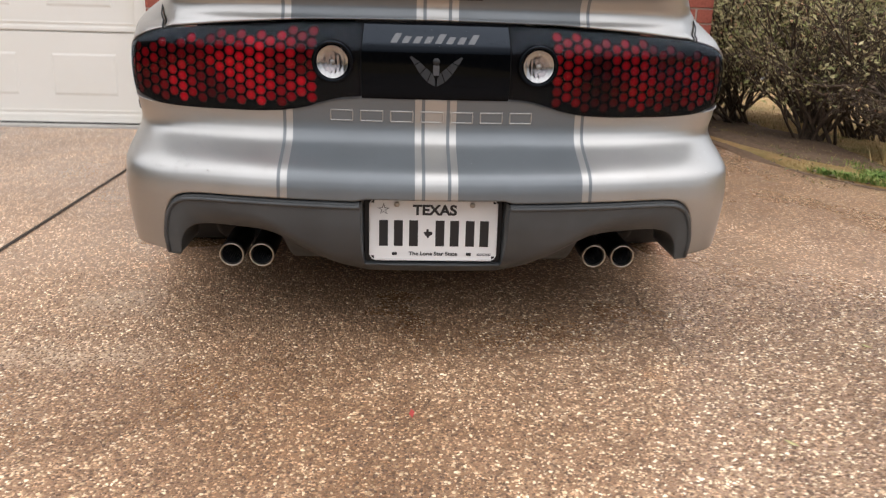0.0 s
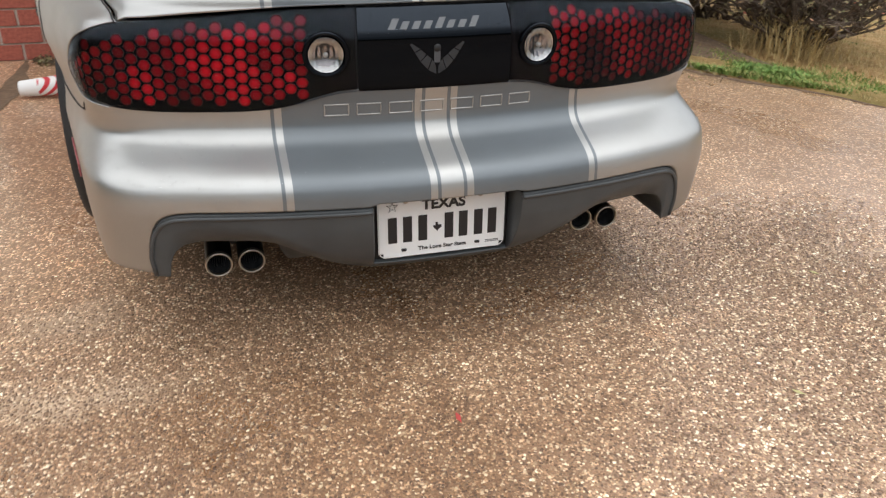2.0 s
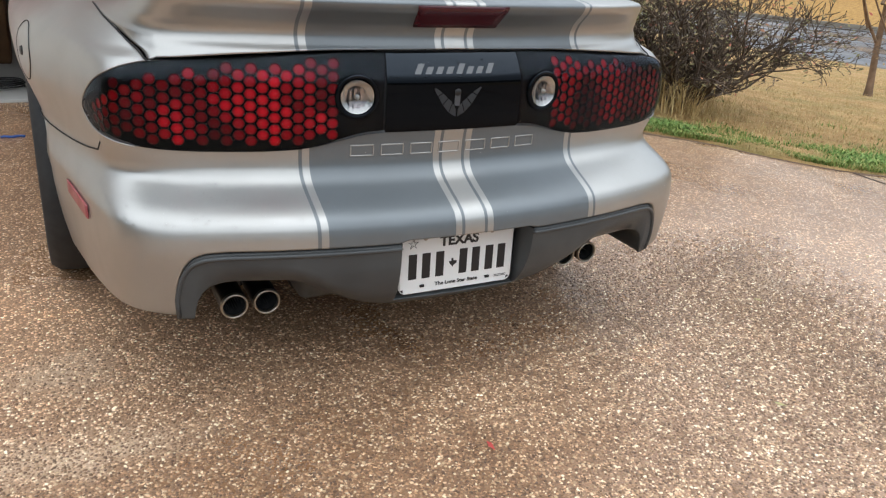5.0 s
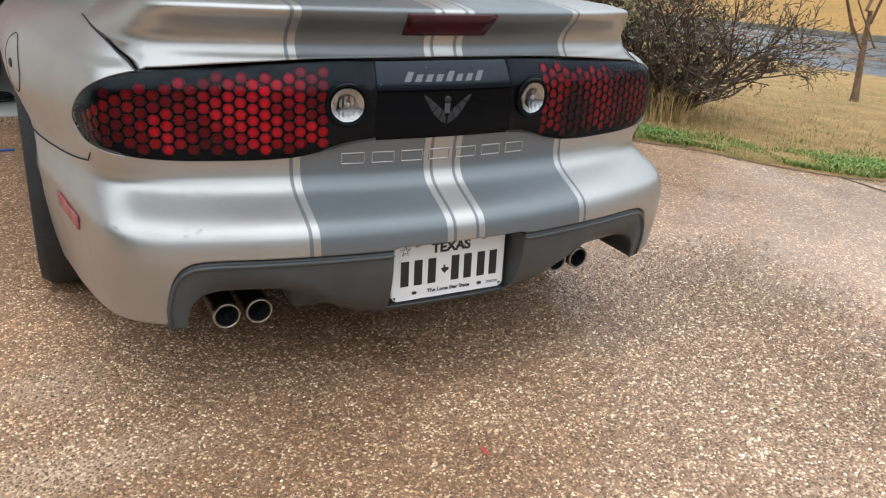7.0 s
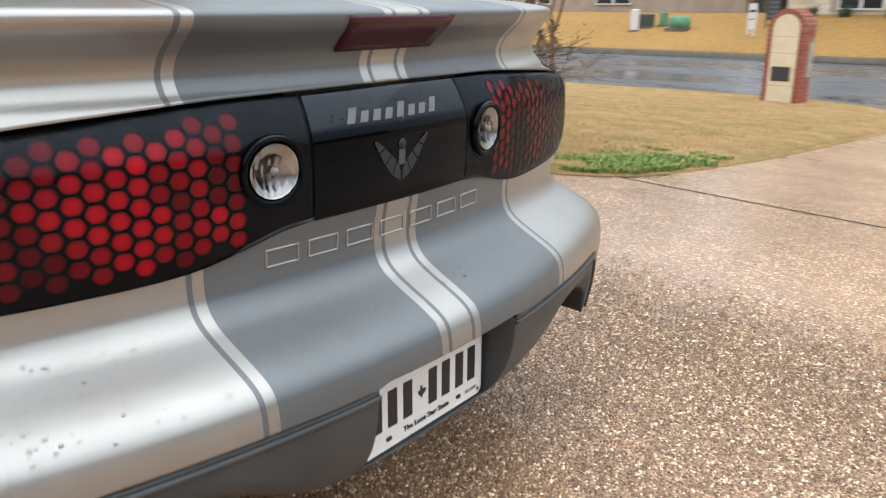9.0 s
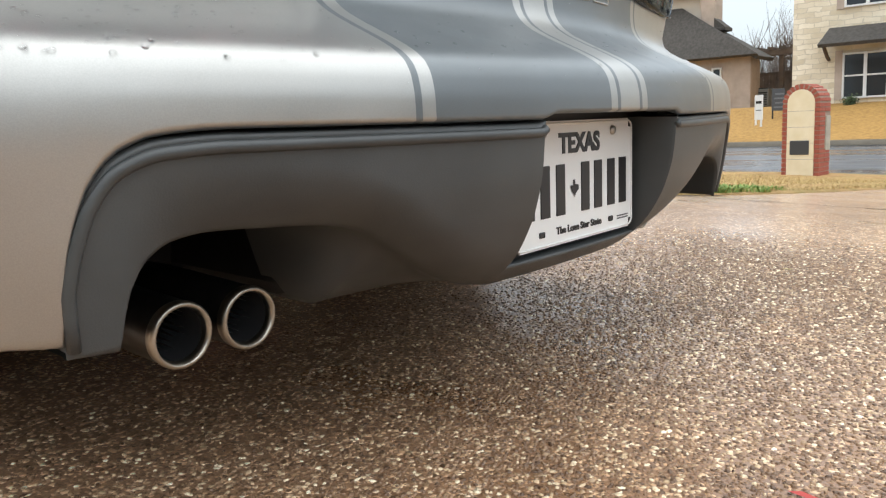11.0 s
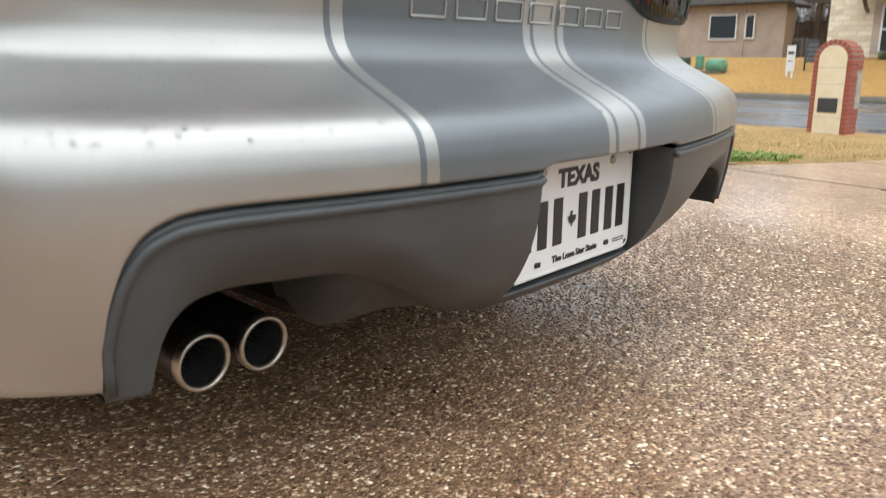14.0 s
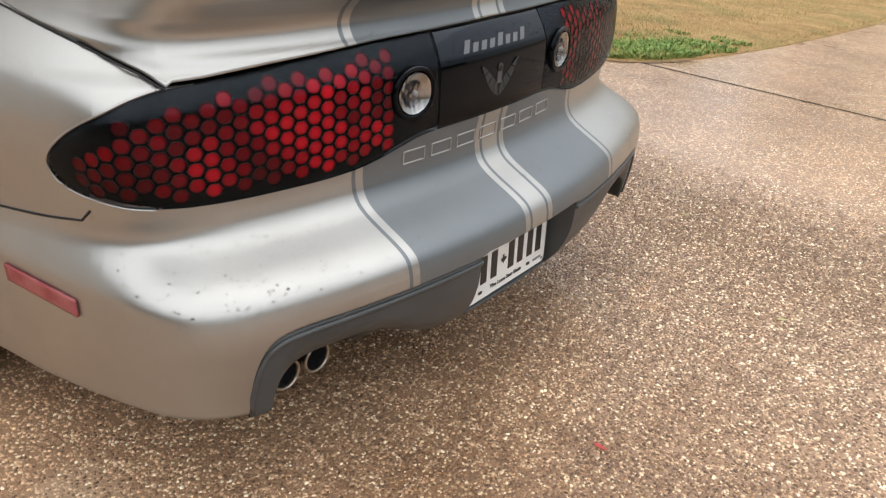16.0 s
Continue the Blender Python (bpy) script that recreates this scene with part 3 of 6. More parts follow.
    for s in (-1, 1):
        for k in range(4):
            q = [inner[k], outer[k], outer[k + 1], inner[k + 1]]
            mx, mz = sum(a for a, _ in q) / 4, sum(b for _, b in q) / 4
            bm = bmesh.new()
            vs = [bm.verts.new((s * 1.15 * (mx + (px - mx) * 0.9), lerp(PANEL_Y, 0.69) - 0.0046, 0.688 + 1.15 * (mz + (pz - mz) * 0.9))) for px, pz in q]
            bm.faces.new(vs if s < 0 else vs[::-1])
            bmesh.ops.solidify(bm, geom=bm.faces[:], thickness=0.0006)
            part("badge_feather", bm, EMBLEM, centre)
    box("badge_body", -0.007, lerp(PANEL_Y, 0.69) - 0.0050, 0.672, 0.007, lerp(PANEL_Y, 0.69) - 0.0042, 0.696, EMBLEM, centre)
    spun("trunk_lock", [(0.0, 0.002), (0.007, 0.002), (0.0085, 0.0)], pose(0.0, lerp(PANEL_Y, 0.7) - 0.005, 0.703, 90), BLACK, centre, 16)
    return tail


def build_deck():
    cols = columns(-55.4, 55.4, 90, (38.2, 38.6, 39, 39.4, 39.8))
    deck_flank = [(0.76, 0.736), (0.80, 0.725), (0.84, 0.700), (0.905, 0.66)]

    def low(p):
        return lerp(LAMP_TOP, abs(p)) + 0.006 if abs(p) < 38.6 else lerp(GAP_LINE, abs(p)) + 0.0025

    def high(p):
        return lerp([(0, 0.894), (30, 0.892), (38, 0.887), (46, 0.877), (55.4, 0.862)], abs(p))

    def fade(p):
        return lerp([(0, 0.0), (35, 0.0), (40, 0.12), (46, 0.55), (56, 1.0)], abs(p))
    rows = []
    for v in rows_between(26):
        r = []
        for p in cols:
            z = low(p) * (1 - v) + high(p) * v
            q = skin(p, z, DECK_Y, deck_flank)
            g = skin(p, z, [(0.74, 0.0795), (0.79, 0.104), (0.905, 0.16)], FLANK_X[:-1] + [(0.87, 0.585), (0.905, 0.51)])
            hug = max(0.0, min(1.0, (abs(p) - 38.2) / 1.6)) * max(0.0, 1 - v / 0.45) ** 2
            r.append(q.lerp(g, max(fade(p), hug)))
        rows.append(r)
    rows.insert(0, [q + (Vector((0, 1, q.z)) - q).normalized() * 0.02 - Vector((0, 0, 0.003)) for q in rows[0]])
    last = rows[-1]
    for fwd, up, inn in ((0.005, 0.004, 0.003), (0.018, 0.007, 0.010), (0.08, 0.013, 0.03), (0.16, 0.015, 0.06), (0.26, 0.010, 0.10), (0.40, 0.018, 0.16)):
        rows.append([Vector((q.x * (1 - inn), q.y + fwd, q.z + up * (1 - 0.6 * fade(p)))) for q, p in zip(last, cols)])
    deck = sheet("rear_deck", rows, PAINT, car, label="silver deck lid with integral spoiler and dark stripes")
    lens = []
    for v in rows_between(6):
        z = 0.840 + 0.049 * v
        lens.append([Vector((x, lerp(DECK_Y, z) + bow(x) - 0.004, z)) for x in columns(-0.112 + 0.008 * (1 - v), 0.112 - 0.008 * (1 - v), 10)])
    sheet("high_brake_lamp", lens, BRAKE, deck, label="dull red third brake lamp", thick=0.008)
    for s in (-1, 1):
        tube("panel_gap", [skin(s * p, lerp(GAP_LINE, p) + 0.001, DECK_Y, FLANK_X, 0.0022) for p in columns(38.6, 56, 24)], 0.0018, SEAM, deck, 6)
    return deck


def build_quarters():
    for s in (-1, 1):
        cols = [p for p in columns(36.5, 118, 110) if skin(p, 0.6, PANEL_Y).y < 1.366]
        cols = sorted(set(cols + [round(44 + 0.16 * k, 3) for k in range(33)]))
        # rows keep to the lamp opening's rim: below it, the sunk floor behind the lamp, above it
        steps = [(0, k / 14, 0) for k in range(14)] + [(0, 0.985, 0), (0, 1.0, 0), (0, 1.0, 1)]
        steps += [(1, k / 16, 1) for k in range(1, 16)] + [(1, 1.0, 1), (2, 0.0, 0), (2, 0.02, 0)] + [(2, k / 24, 0) for k in range(1, 25)]
        rows = [[] for _ in steps]
        for p in cols:
            lo = lerp(BUMPER_TOP, max(p, 45.6)) - 0.002
            q = skin(p, 0.6, PANEL_Y)
            if p > 66:
                lo = max(lo, arch(q.y))
            hi = max(lerp(GAP_LINE, p) if p > 38.6 else lerp(LAMP_TOP, p), lo + 0.01)
            past = max(0.0, min(1.0, (p - 48.7) / 14))
            k1 = lerp(LAMP_LOW, min(p, 48.7)) * (1 - past) + (lo * 0.68 + hi * 0.32) * past
            k2 = lerp(LAMP_TOP, min(p, 48.7)) * (1 - past) + (lo * 0.36 + hi * 0.64) * past
            k1 = min(max(k1, lo), hi)
            k2 = min(max(k2, k1), hi)
            knots = (lo, k1, k2, hi)
            for number, (r, (part_of, f, down)) in enumerate(zip(rows, steps)):
                even = min(1.0, max(0.0, (p - 48.7) / 2.0))
                z = (knots[part_of] * (1 - f) + knots[part_of + 1] * f) * (1 - even) + (lo + (hi - lo) * number / (len(steps) - 1)) * even
                sunk = down and p < 48.6
                behind = p < 45.35 and z < lerp(LAMP_LOW, p) + 0.001
                r.append(skin(s * p, z, PANEL_Y, out=-0.016 if behind else -0.010 if sunk else 0.0))
        for inn, up in ((0.02, 0.008), (0.08, 0.018), (0.2, 0.03)):
            rows.append([Vector((q.x * (1 - inn * max(0, min(1, (p - 46) / 12))), q.y, q.z + up * max(0, min(1, (p - 46) / 12)))) for q, p in zip(rows[len(steps) - 1], cols)])
        quarter = sheet("rear_quarter", rows, SILVER_PAINT, car)
        if s < 0:
            p0, z0, r0 = 71.0, 0.695, 0.068
            per = (skin(-p0 - 0.5, z0, PANEL_Y) - skin(-p0 + 0.5, z0, PANEL_Y)).length

            def on_door(r, a, out):
                return skin(-(p0 + r * math.cos(a) / per), z0 + r * math.sin(a), PANEL_Y, out=out)
            rows = [[on_door(r, k * math.tau / 40, o) for k in range(40)] for r, o in ((0.001, 0.0012), (0.03, 0.0012), (0.058, 0.0012), (r0 - 0.001, 0.0010), (r0, -0.002))]
            sheet("fuel_door", rows, SILVER_PAINT, quarter, closed=True, label="round fuel filler door")
            ring = [on_door(r0 + 0.0015, k * math.tau / 40, 0.0002) for k in range(41)]
            tube("door_gap", ring, 0.0016, SEAM, quarter, 5, cap=False)
            m = Matrix.Translation(on_door(0.0, 0, 0.002)) @ pose(0, 0, 0, 0, -90, 18)
            spun("fuel_lock", [(0.0, 0.002), (0.011, 0.0015), (0.012, -0.002)], m, BLACK, quarter, 12)


def wheel(x, y, out):
    w = new("wheel")
    w.parent = car
    m = pose(x, y, 0.325, 0, 90 * out)
    tagged(w, "black tyre on a silver alloy wheel")
    spun("tyre", [(0.215, -0.11), (0.26, -0.122), (0.305, -0.118), (0.322, -0.095), (0.326, -0.05), (0.326, 0.05), (0.322, 0.095), (0.305, 0.118), (0.26, 0.122), (0.215, 0.11)], m, RUBBER, w, 48)
    spun("rim", [(0.0, 0.05), (0.05, 0.06), (0.07, 0.02), (0.17, 0.03), (0.2, 0.09), (0.215, 0.11), (0.215, -0.11)], m, ALLOY, w, 40)


def build_body():
    ys = columns(1.362, 4.86, 90)

    def half(y):
        return lerp([(0.9, 0.90), (1.36, 0.872), (2.5, 0.870), (3.6, 0.885), (4.3, 0.85), (4.7, 0.70), (4.86, 0.45)], y)

    def top(y):
        return lerp([(0.9, 0.88), (1.4, 0.885), (2.4, 0.87), (3.4, 0.85), (4.2, 0.74), (4.7, 0.62), (4.86, 0.56)], y)
    rows = []
    for y in ys:
        w, t = half(y), top(y)
        d = 0.36 ** 2 - (y - 3.66) ** 2
        lo = max(0.22, arch(y) if y < 1.365 else 0.22, 0.33 + math.sqrt(d) if d > 0 else 0.22)
        side = [(w * 0.88, lo), (w * 0.965, lo + 0.25 * (t - lo)), (w, lo + 0.5 * (t - lo)), (w * 0.98, lo + 0.75 * (t - lo)), (w * 0.93, t - 0.025), (w * 0.84, t), (w * 0.4, t + 0.015)]
        r = [Vector((-a, y, z)) for a, z in side] + [Vector((0, y, t + 0.02))] + [Vector((a, y, z)) for a, z in side[::-1]]
        rows.append(r)
    sheet("front_body", rows, PAINT, car)
    roof = [(0.50, 0.915), (0.62, 0.955), (1.0, 1.07), (1.5, 1.19), (2.0, 1.255), (2.4, 1.26), (2.7, 1.23), (3.1, 1.06), (3.5, 0.86)]
    rows = []
    for y in columns(0.50, 3.5, 40):
        t = lerp(roof, y)
        b = 0.86
        w0 = lerp([(0.5, 0.60), (1.0, 0.76), (2.0, 0.80), (3.0, 0.78), (3.5, 0.70)], y)
        w1 = lerp([(0.5, 0.50), (1.0, 0.55), (2.0, 0.55), (3.5, 0.60)], y)
        t = max(t, b + 0.004)
        side = [(w0, b), (w0 * 0.6 + w1 * 0.4, b + 0.5 * (t - b)), (w1, t - 0.1 * (t - b)), (w1 * 0.75, t - 0.01 * (t - b)), (w1 * 0.35, t)]
        rows.append([Vector((-a, y, z)) for a, z in side] + [Vector((a, y, z)) for a, z in side[::-1]])
    sheet("glass_house", rows, GLASS, car, label="dark tinted hatch glass and windows")
    rows = [[Vector((x, y, lerp(roof, y) + 0.006 - 0.02 * (x / 0.55) ** 4)) for x in columns(-0.55, 0.55, 14)] for y in columns(1.62, 2.62, 12)]
    sheet("roof_panel", rows, PAINT, car, thick=0.01)
    # unseen dark blocks added to shut out light beneath the car
    box("underbody", -0.62, 0.56, 0.19, 0.62, 4.6, 0.40, BLACK, car, 0.02)
    box("underbody_block", -0.36, 0.16, 0.208, 0.36, 0.56, 0.40, BLACK, car, 0.02)
    box("inner_bumper", -0.58, 0.10, 0.325, 0.58, 0.34, 0.42, BLACK, car, 0.01)
    tube("silencer", [(-0.60, 0.47, 0.255), (-0.58, 0.47, 0.255), (0.58, 0.47, 0.255), (0.60, 0.47, 0.255)], [0.085, 0.10, 0.10, 0.085], SOOT, car, 20, "unseen dark steel silencer box added to fill the void behind the tips")
    for x in (-0.752, 0.752):
        wheel(x, 1.0, 1 if x > 0 else -1)
        wheel(x, 3.66, 1 if x > 0 else -1)


def build_exhaust():
    for s in (-1, 1):
        ex = new("exhaust")
        ex.parent = car
        tagged(ex, "pair of round steel exhaust tips")
        for x in (0.428, 0.503):
            m = pose(s * x, 0.131 + (0.017 if s > 0 else 0.0), 0.211, 92)
            spun("exhaust_tip", [(0.0245, -0.16), (0.0254, -0.02), (0.0258, -0.003), (0.0272, 0.0015), (0.0295, 0.0022), (0.0314, 0.0006), (0.0320, -0.004), (0.0312, -0.010)], m, CHROME, ex, 36)
            spun("tip_sleeve", [(0.0311, -0.0095), (0.0305, -0.16), (0.024, -0.24)], m, SLEEVE, ex, 30)
            spun("soot_lining", [(0.0, -0.12), (0.0250, -0.12), (0.0253, -0.007)], m, SOOT, ex, 28)
        tube("tail_pipe", [(s * 0.46, 0.30, 0.215), (s * 0.46, 0.42, 0.23), (s * 0.42, 0.7, 0.25)], 0.04, BLACK, ex, 14)


def build_lettering():
    """Raised maker's name on the bumper, as plain raised bars."""
    bump_ob = [o for o in car.children if o.name.startswith("rear_bumper")][0]
    for k in range(7):
        x = -0.2195 + k * 0.0707
        w, z0, z1 = 0.026, 0.562, 0.586
        pts = []
        for px, pz in ((x - w, z0), (x + w, z0), (x + w, z1), (x - w, z1), (x - w, z0)):
            pts.append(Vector((px, lerp(BUMPER_Y, pz) + bow(px) - 0.0004, pz)))
        fine = []
        for a, b in zip(pts, pts[1:]):
            fine += [a.lerp(b, t / 4) for t in range(4)]
        # silver paint here stands for bright highlights on letters of the body's own paint
        tube("raised_bar", fine + fine[:1], 0.0017, SILVER_PAINT, bump_ob, 8, cap=False)


def build_drops():
    """Beads of rain standing on the bumper's shelf, the tail panel and the deck."""
    rnd = random.Random(77)
    spots = []
    for _ in range(150):
        p, z = rnd.choice((rnd.gauss(-33, 6), rnd.gauss(-33, 6), rnd.uniform(-44, 44))), rnd.uniform(0.45, 0.515)
        spots.append((skin(p, z, BUMPER_Y), Vector((math.sin(radians(p)) * 0.3, -0.35, 0.9)), rnd.uniform(0.0012, 0.0032)))
    for _ in range(330):
        p, z = rnd.uniform(-42, 42), rnd.uniform(0.735, 0.775)
        spots.append((skin(p, z, PANEL_Y, out=0.004), Vector((math.sin(radians(p)), -0.9, 0.35)), rnd.uniform(0.0008, 0.0023)))
    for _ in range(90):
        p, z = rnd.uniform(-42, 42), rnd.uniform(0.79, 0.82)
        spots.append((skin(p, z, DECK_Y), Vector((math.sin(radians(p)) * 0.5, -0.5, 0.7)), rnd.uniform(0.0012, 0.0026)))
    for _ in range(230):
        p, z = rnd.uniform(-46, 46), 0.43 + 0.14 * rnd.random() ** 0.8
        spots.append((skin(p, z, BUMPER_Y), Vector((math.sin(radians(p)) * 0.3, -0.5, 0.8)), rnd.uniform(0.0006, 0.0015)))
    verts, faces = [], []
    for c, n, r in spots:
        m = Matrix.Translation(c) @ n.normalized().to_track_quat("Z", "Y").to_matrix().to_4x4()
        k = len(verts)
        for rr, hh in ((1.0, -0.1), (0.93, 0.25), (0.6, 0.5)):
            verts += [m @ Vector((r * rr * math.cos(a), r * rr * math.sin(a), r * hh)) for a in (q * math.tau / 8 for q in range(8))]
        verts.append(m @ Vector((0, 0, r * 0.6)))
        faces += [tuple(k + v for v in f) for f in grid_faces(3, 8, True)] + [(k + 16 + q, k + 16 + (q + 1) % 8, k + 24) for q in range(8)]
    d = mesh_object("rain_beading", verts, faces, WATER, car, True, "clear beads of rain water")
    tagged(d, kind="stuff")


build_bumper()
build_valance()
build_plate()
build_tail_panel()
build_deck()
build_quarters()
build_body()
build_exhaust()
build_lettering()
build_drops()


# ---- ground ----
def ground_z(x, y):
    """Height of the ground: the drive's slope, the fall to the street, the rise beyond it."""
    base = 0.04296 * max(-30.0, min(y, 3.3))
    d = x - 2.2
    soft = d if d > 4 else math.log1p(math.exp(2.5 * d)) / 2.5
    drop = 0.076 * min(soft, 11.0)
    rise = 0.0
    if x > 14.4:
        rise = 0.035 * min(x - 14.4, 8.0)
    if x > 22.5:
        rise += 0.19 * min(x - 22.5, 5.5)
    return base * max(0.0, 1 - max(0, x - 14.4) / 8) - drop + rise


def on_ground(x, y, up=0.0):
    return Vector((x, y, ground_z(x, y) + up))


def lawn_material():
    m = material("winter_lawn", (0.3, 0.2, 0.08), 0.95)
    at = coords(m)
    straw = ramp(m, [(0.28, (0.23, 0.130, 0.045)), (0.45, (0.41, 0.245, 0.092)), (0.58, (0.52, 0.33, 0.135)), (0.75, (0.66, 0.46, 0.22))], noise_tex(m, 3.2, 9, at, 0.82))
    green = ramp(m, [(0.3, (0.10, 0.13, 0.025)), (0.7, (0.22, 0.24, 0.06))], noise_tex(m, 25, 6, at))
    where = ramp(m, [(0.47, (0, 0, 0)), (0.70, (0.65, 0.65, 0.65))], noise_tex(m, 1.7, 8, at, 0.7))
    link(m, mix(m, where, straw, green), bsdf(m).inputs["Base Color"])
    bump(m, noise_tex(m, 60, 6, at, 0.7), 1.0, 0.03)
    return m


GRASS = lawn_material()
FAR_GRASS = varied("golden_lawn", (0.30, 0.165, 0.040), (0.40, 0.228, 0.064), 0.35, 0.95, 0.02, 14, 9)
CONCRETE = varied("kerb_concrete", (0.11, 0.093, 0.070), (0.18, 0.155, 0.12), 2, 0.8, 0.001, 60)
GUTTER_DIRT = varied("wet_gutter_dirt", (0.030, 0.026, 0.021), (0.060, 0.052, 0.042), 1.5, 0.5, 0.002, 30)
WALK = varied("pale_concrete_walk", (0.42, 0.33, 0.26), (0.50, 0.40, 0.32), 0.8, 0.8, 0.001, 60)
SOIL = varied("leaf_litter_soil", (0.11, 0.068, 0.04), (0.20, 0.125, 0.075), 8, 0.95, 0.01, 60, 40)


def asphalt():
    m = material("wet_asphalt", (0.1, 0.1, 0.11), 0.4)
    at = coords(m)
    grain = ramp(m, [(0.3, (0.080, 0.086, 0.098)), (0.7, (0.140, 0.148, 0.165))], noise_tex(m, 1.2, 8, at, 0.7))
    link(m, grain, bsdf(m).inputs["Base Color"])
    stretch = node(m, "ShaderNodeMapping")
    stretch.inputs["Scale"].default_value = (0.9, 0.16, 1)
    link(m, at, stretch.inputs["Vector"])
    wet = ramp(m, [(0.36, (0.12, 0.12, 0.12)), (0.50, (0.30, 0.30, 0.30)), (0.66, (0.5, 0.5, 0.5))], noise_tex(m, 1.0, 5, stretch.outputs[0]))
    link(m, wet, bsdf(m).inputs["Roughness"])
    bump(m, noise_tex(m, 90, 4, at), 0.3, 0.002)
    return m


ASPHALT = asphalt()


def shrink(m, value, by):
    n = m.node_tree.nodes.new("ShaderNodeMath")
    n.operation = "MULTIPLY"
    link(m, value, n.inputs[0])
    n.inputs[1].default_value = by
    return n.outputs[0]


def patch_mask(m, at, x, y, wide, deep, grain=2.2):
    """1 inside a ragged oval on the ground at (x, y), 0 outside; wide and deep are one over its half sizes."""
    place = node(m, "ShaderNodeMapping")
    place.inputs["Location"].default_value = (-x * wide, -y * deep, 0)
    place.inputs["Scale"].default_value = (wide, deep, 0)
    link(m, at, place.inputs["Vector"])
    far = m.node_tree.nodes.new("ShaderNodeVectorMath")
    far.operation = "LENGTH"
    link(m, place.outputs[0], far.inputs[0])
    ragged = m.node_tree.nodes.new("ShaderNodeMath")
    ragged.operation = "MULTIPLY_ADD"
    link(m, noise_tex(m, grain, 6, at, 0.7), ragged.inputs[0])
    ragged.inputs[1].default_value = 2.4
    link(m, far.outputs["Value"], ragged.inputs[2])
    return ramp(m, [(0.50, (1, 1, 1)), (0.80, (0, 0, 0))], shrink(m, ragged.outputs[0], 0.35))


def water_film(m):
    """A thin film of rain over the stones."""
    bsdf(m).inputs["Coat Weight"].default_value = 0.7
    bsdf(m).inputs["Coat Roughness"].default_value = 0.22
    bsdf(m).inputs["Coat IOR"].default_value = 1.33


def damp_patches(m, at):
    """Broad dry and damp areas and small blotches, as a factor on the colour."""
    broad = ramp(m, [(0.34, (0.84, 0.80, 0.77)), (0.5, (1.0, 0.98, 0.965)), (0.66, (1.14, 1.13, 1.12))], noise_tex(m, 0.85, 3, at, 0.5))
    small = ramp(m, [(0.3, (0.86, 0.84, 0.82)), (0.52, (1, 1, 1)), (0.72, (1.16, 1.15, 1.14))], noise_tex(m, 4.5, 7, at, 0.68))
    worn = ramp(m, [(0.62, (1, 1, 1)), (0.70, (1.42, 1.38, 1.32))], noise_tex(m, 2.6, 8, at, 0.72))
    c = mix(m, 1.0, mix(m, 1.0, broad, small, "MULTIPLY"), worn, "MULTIPLY")
    # a ragged wet patch behind the tail pipes
    c = mix(m, patch_mask(m, at, -0.22, -0.36, 1.35, 1.6), c, mix(m, 1.0, c, (0.70, 0.64, 0.57), "MULTIPLY"))
    return c


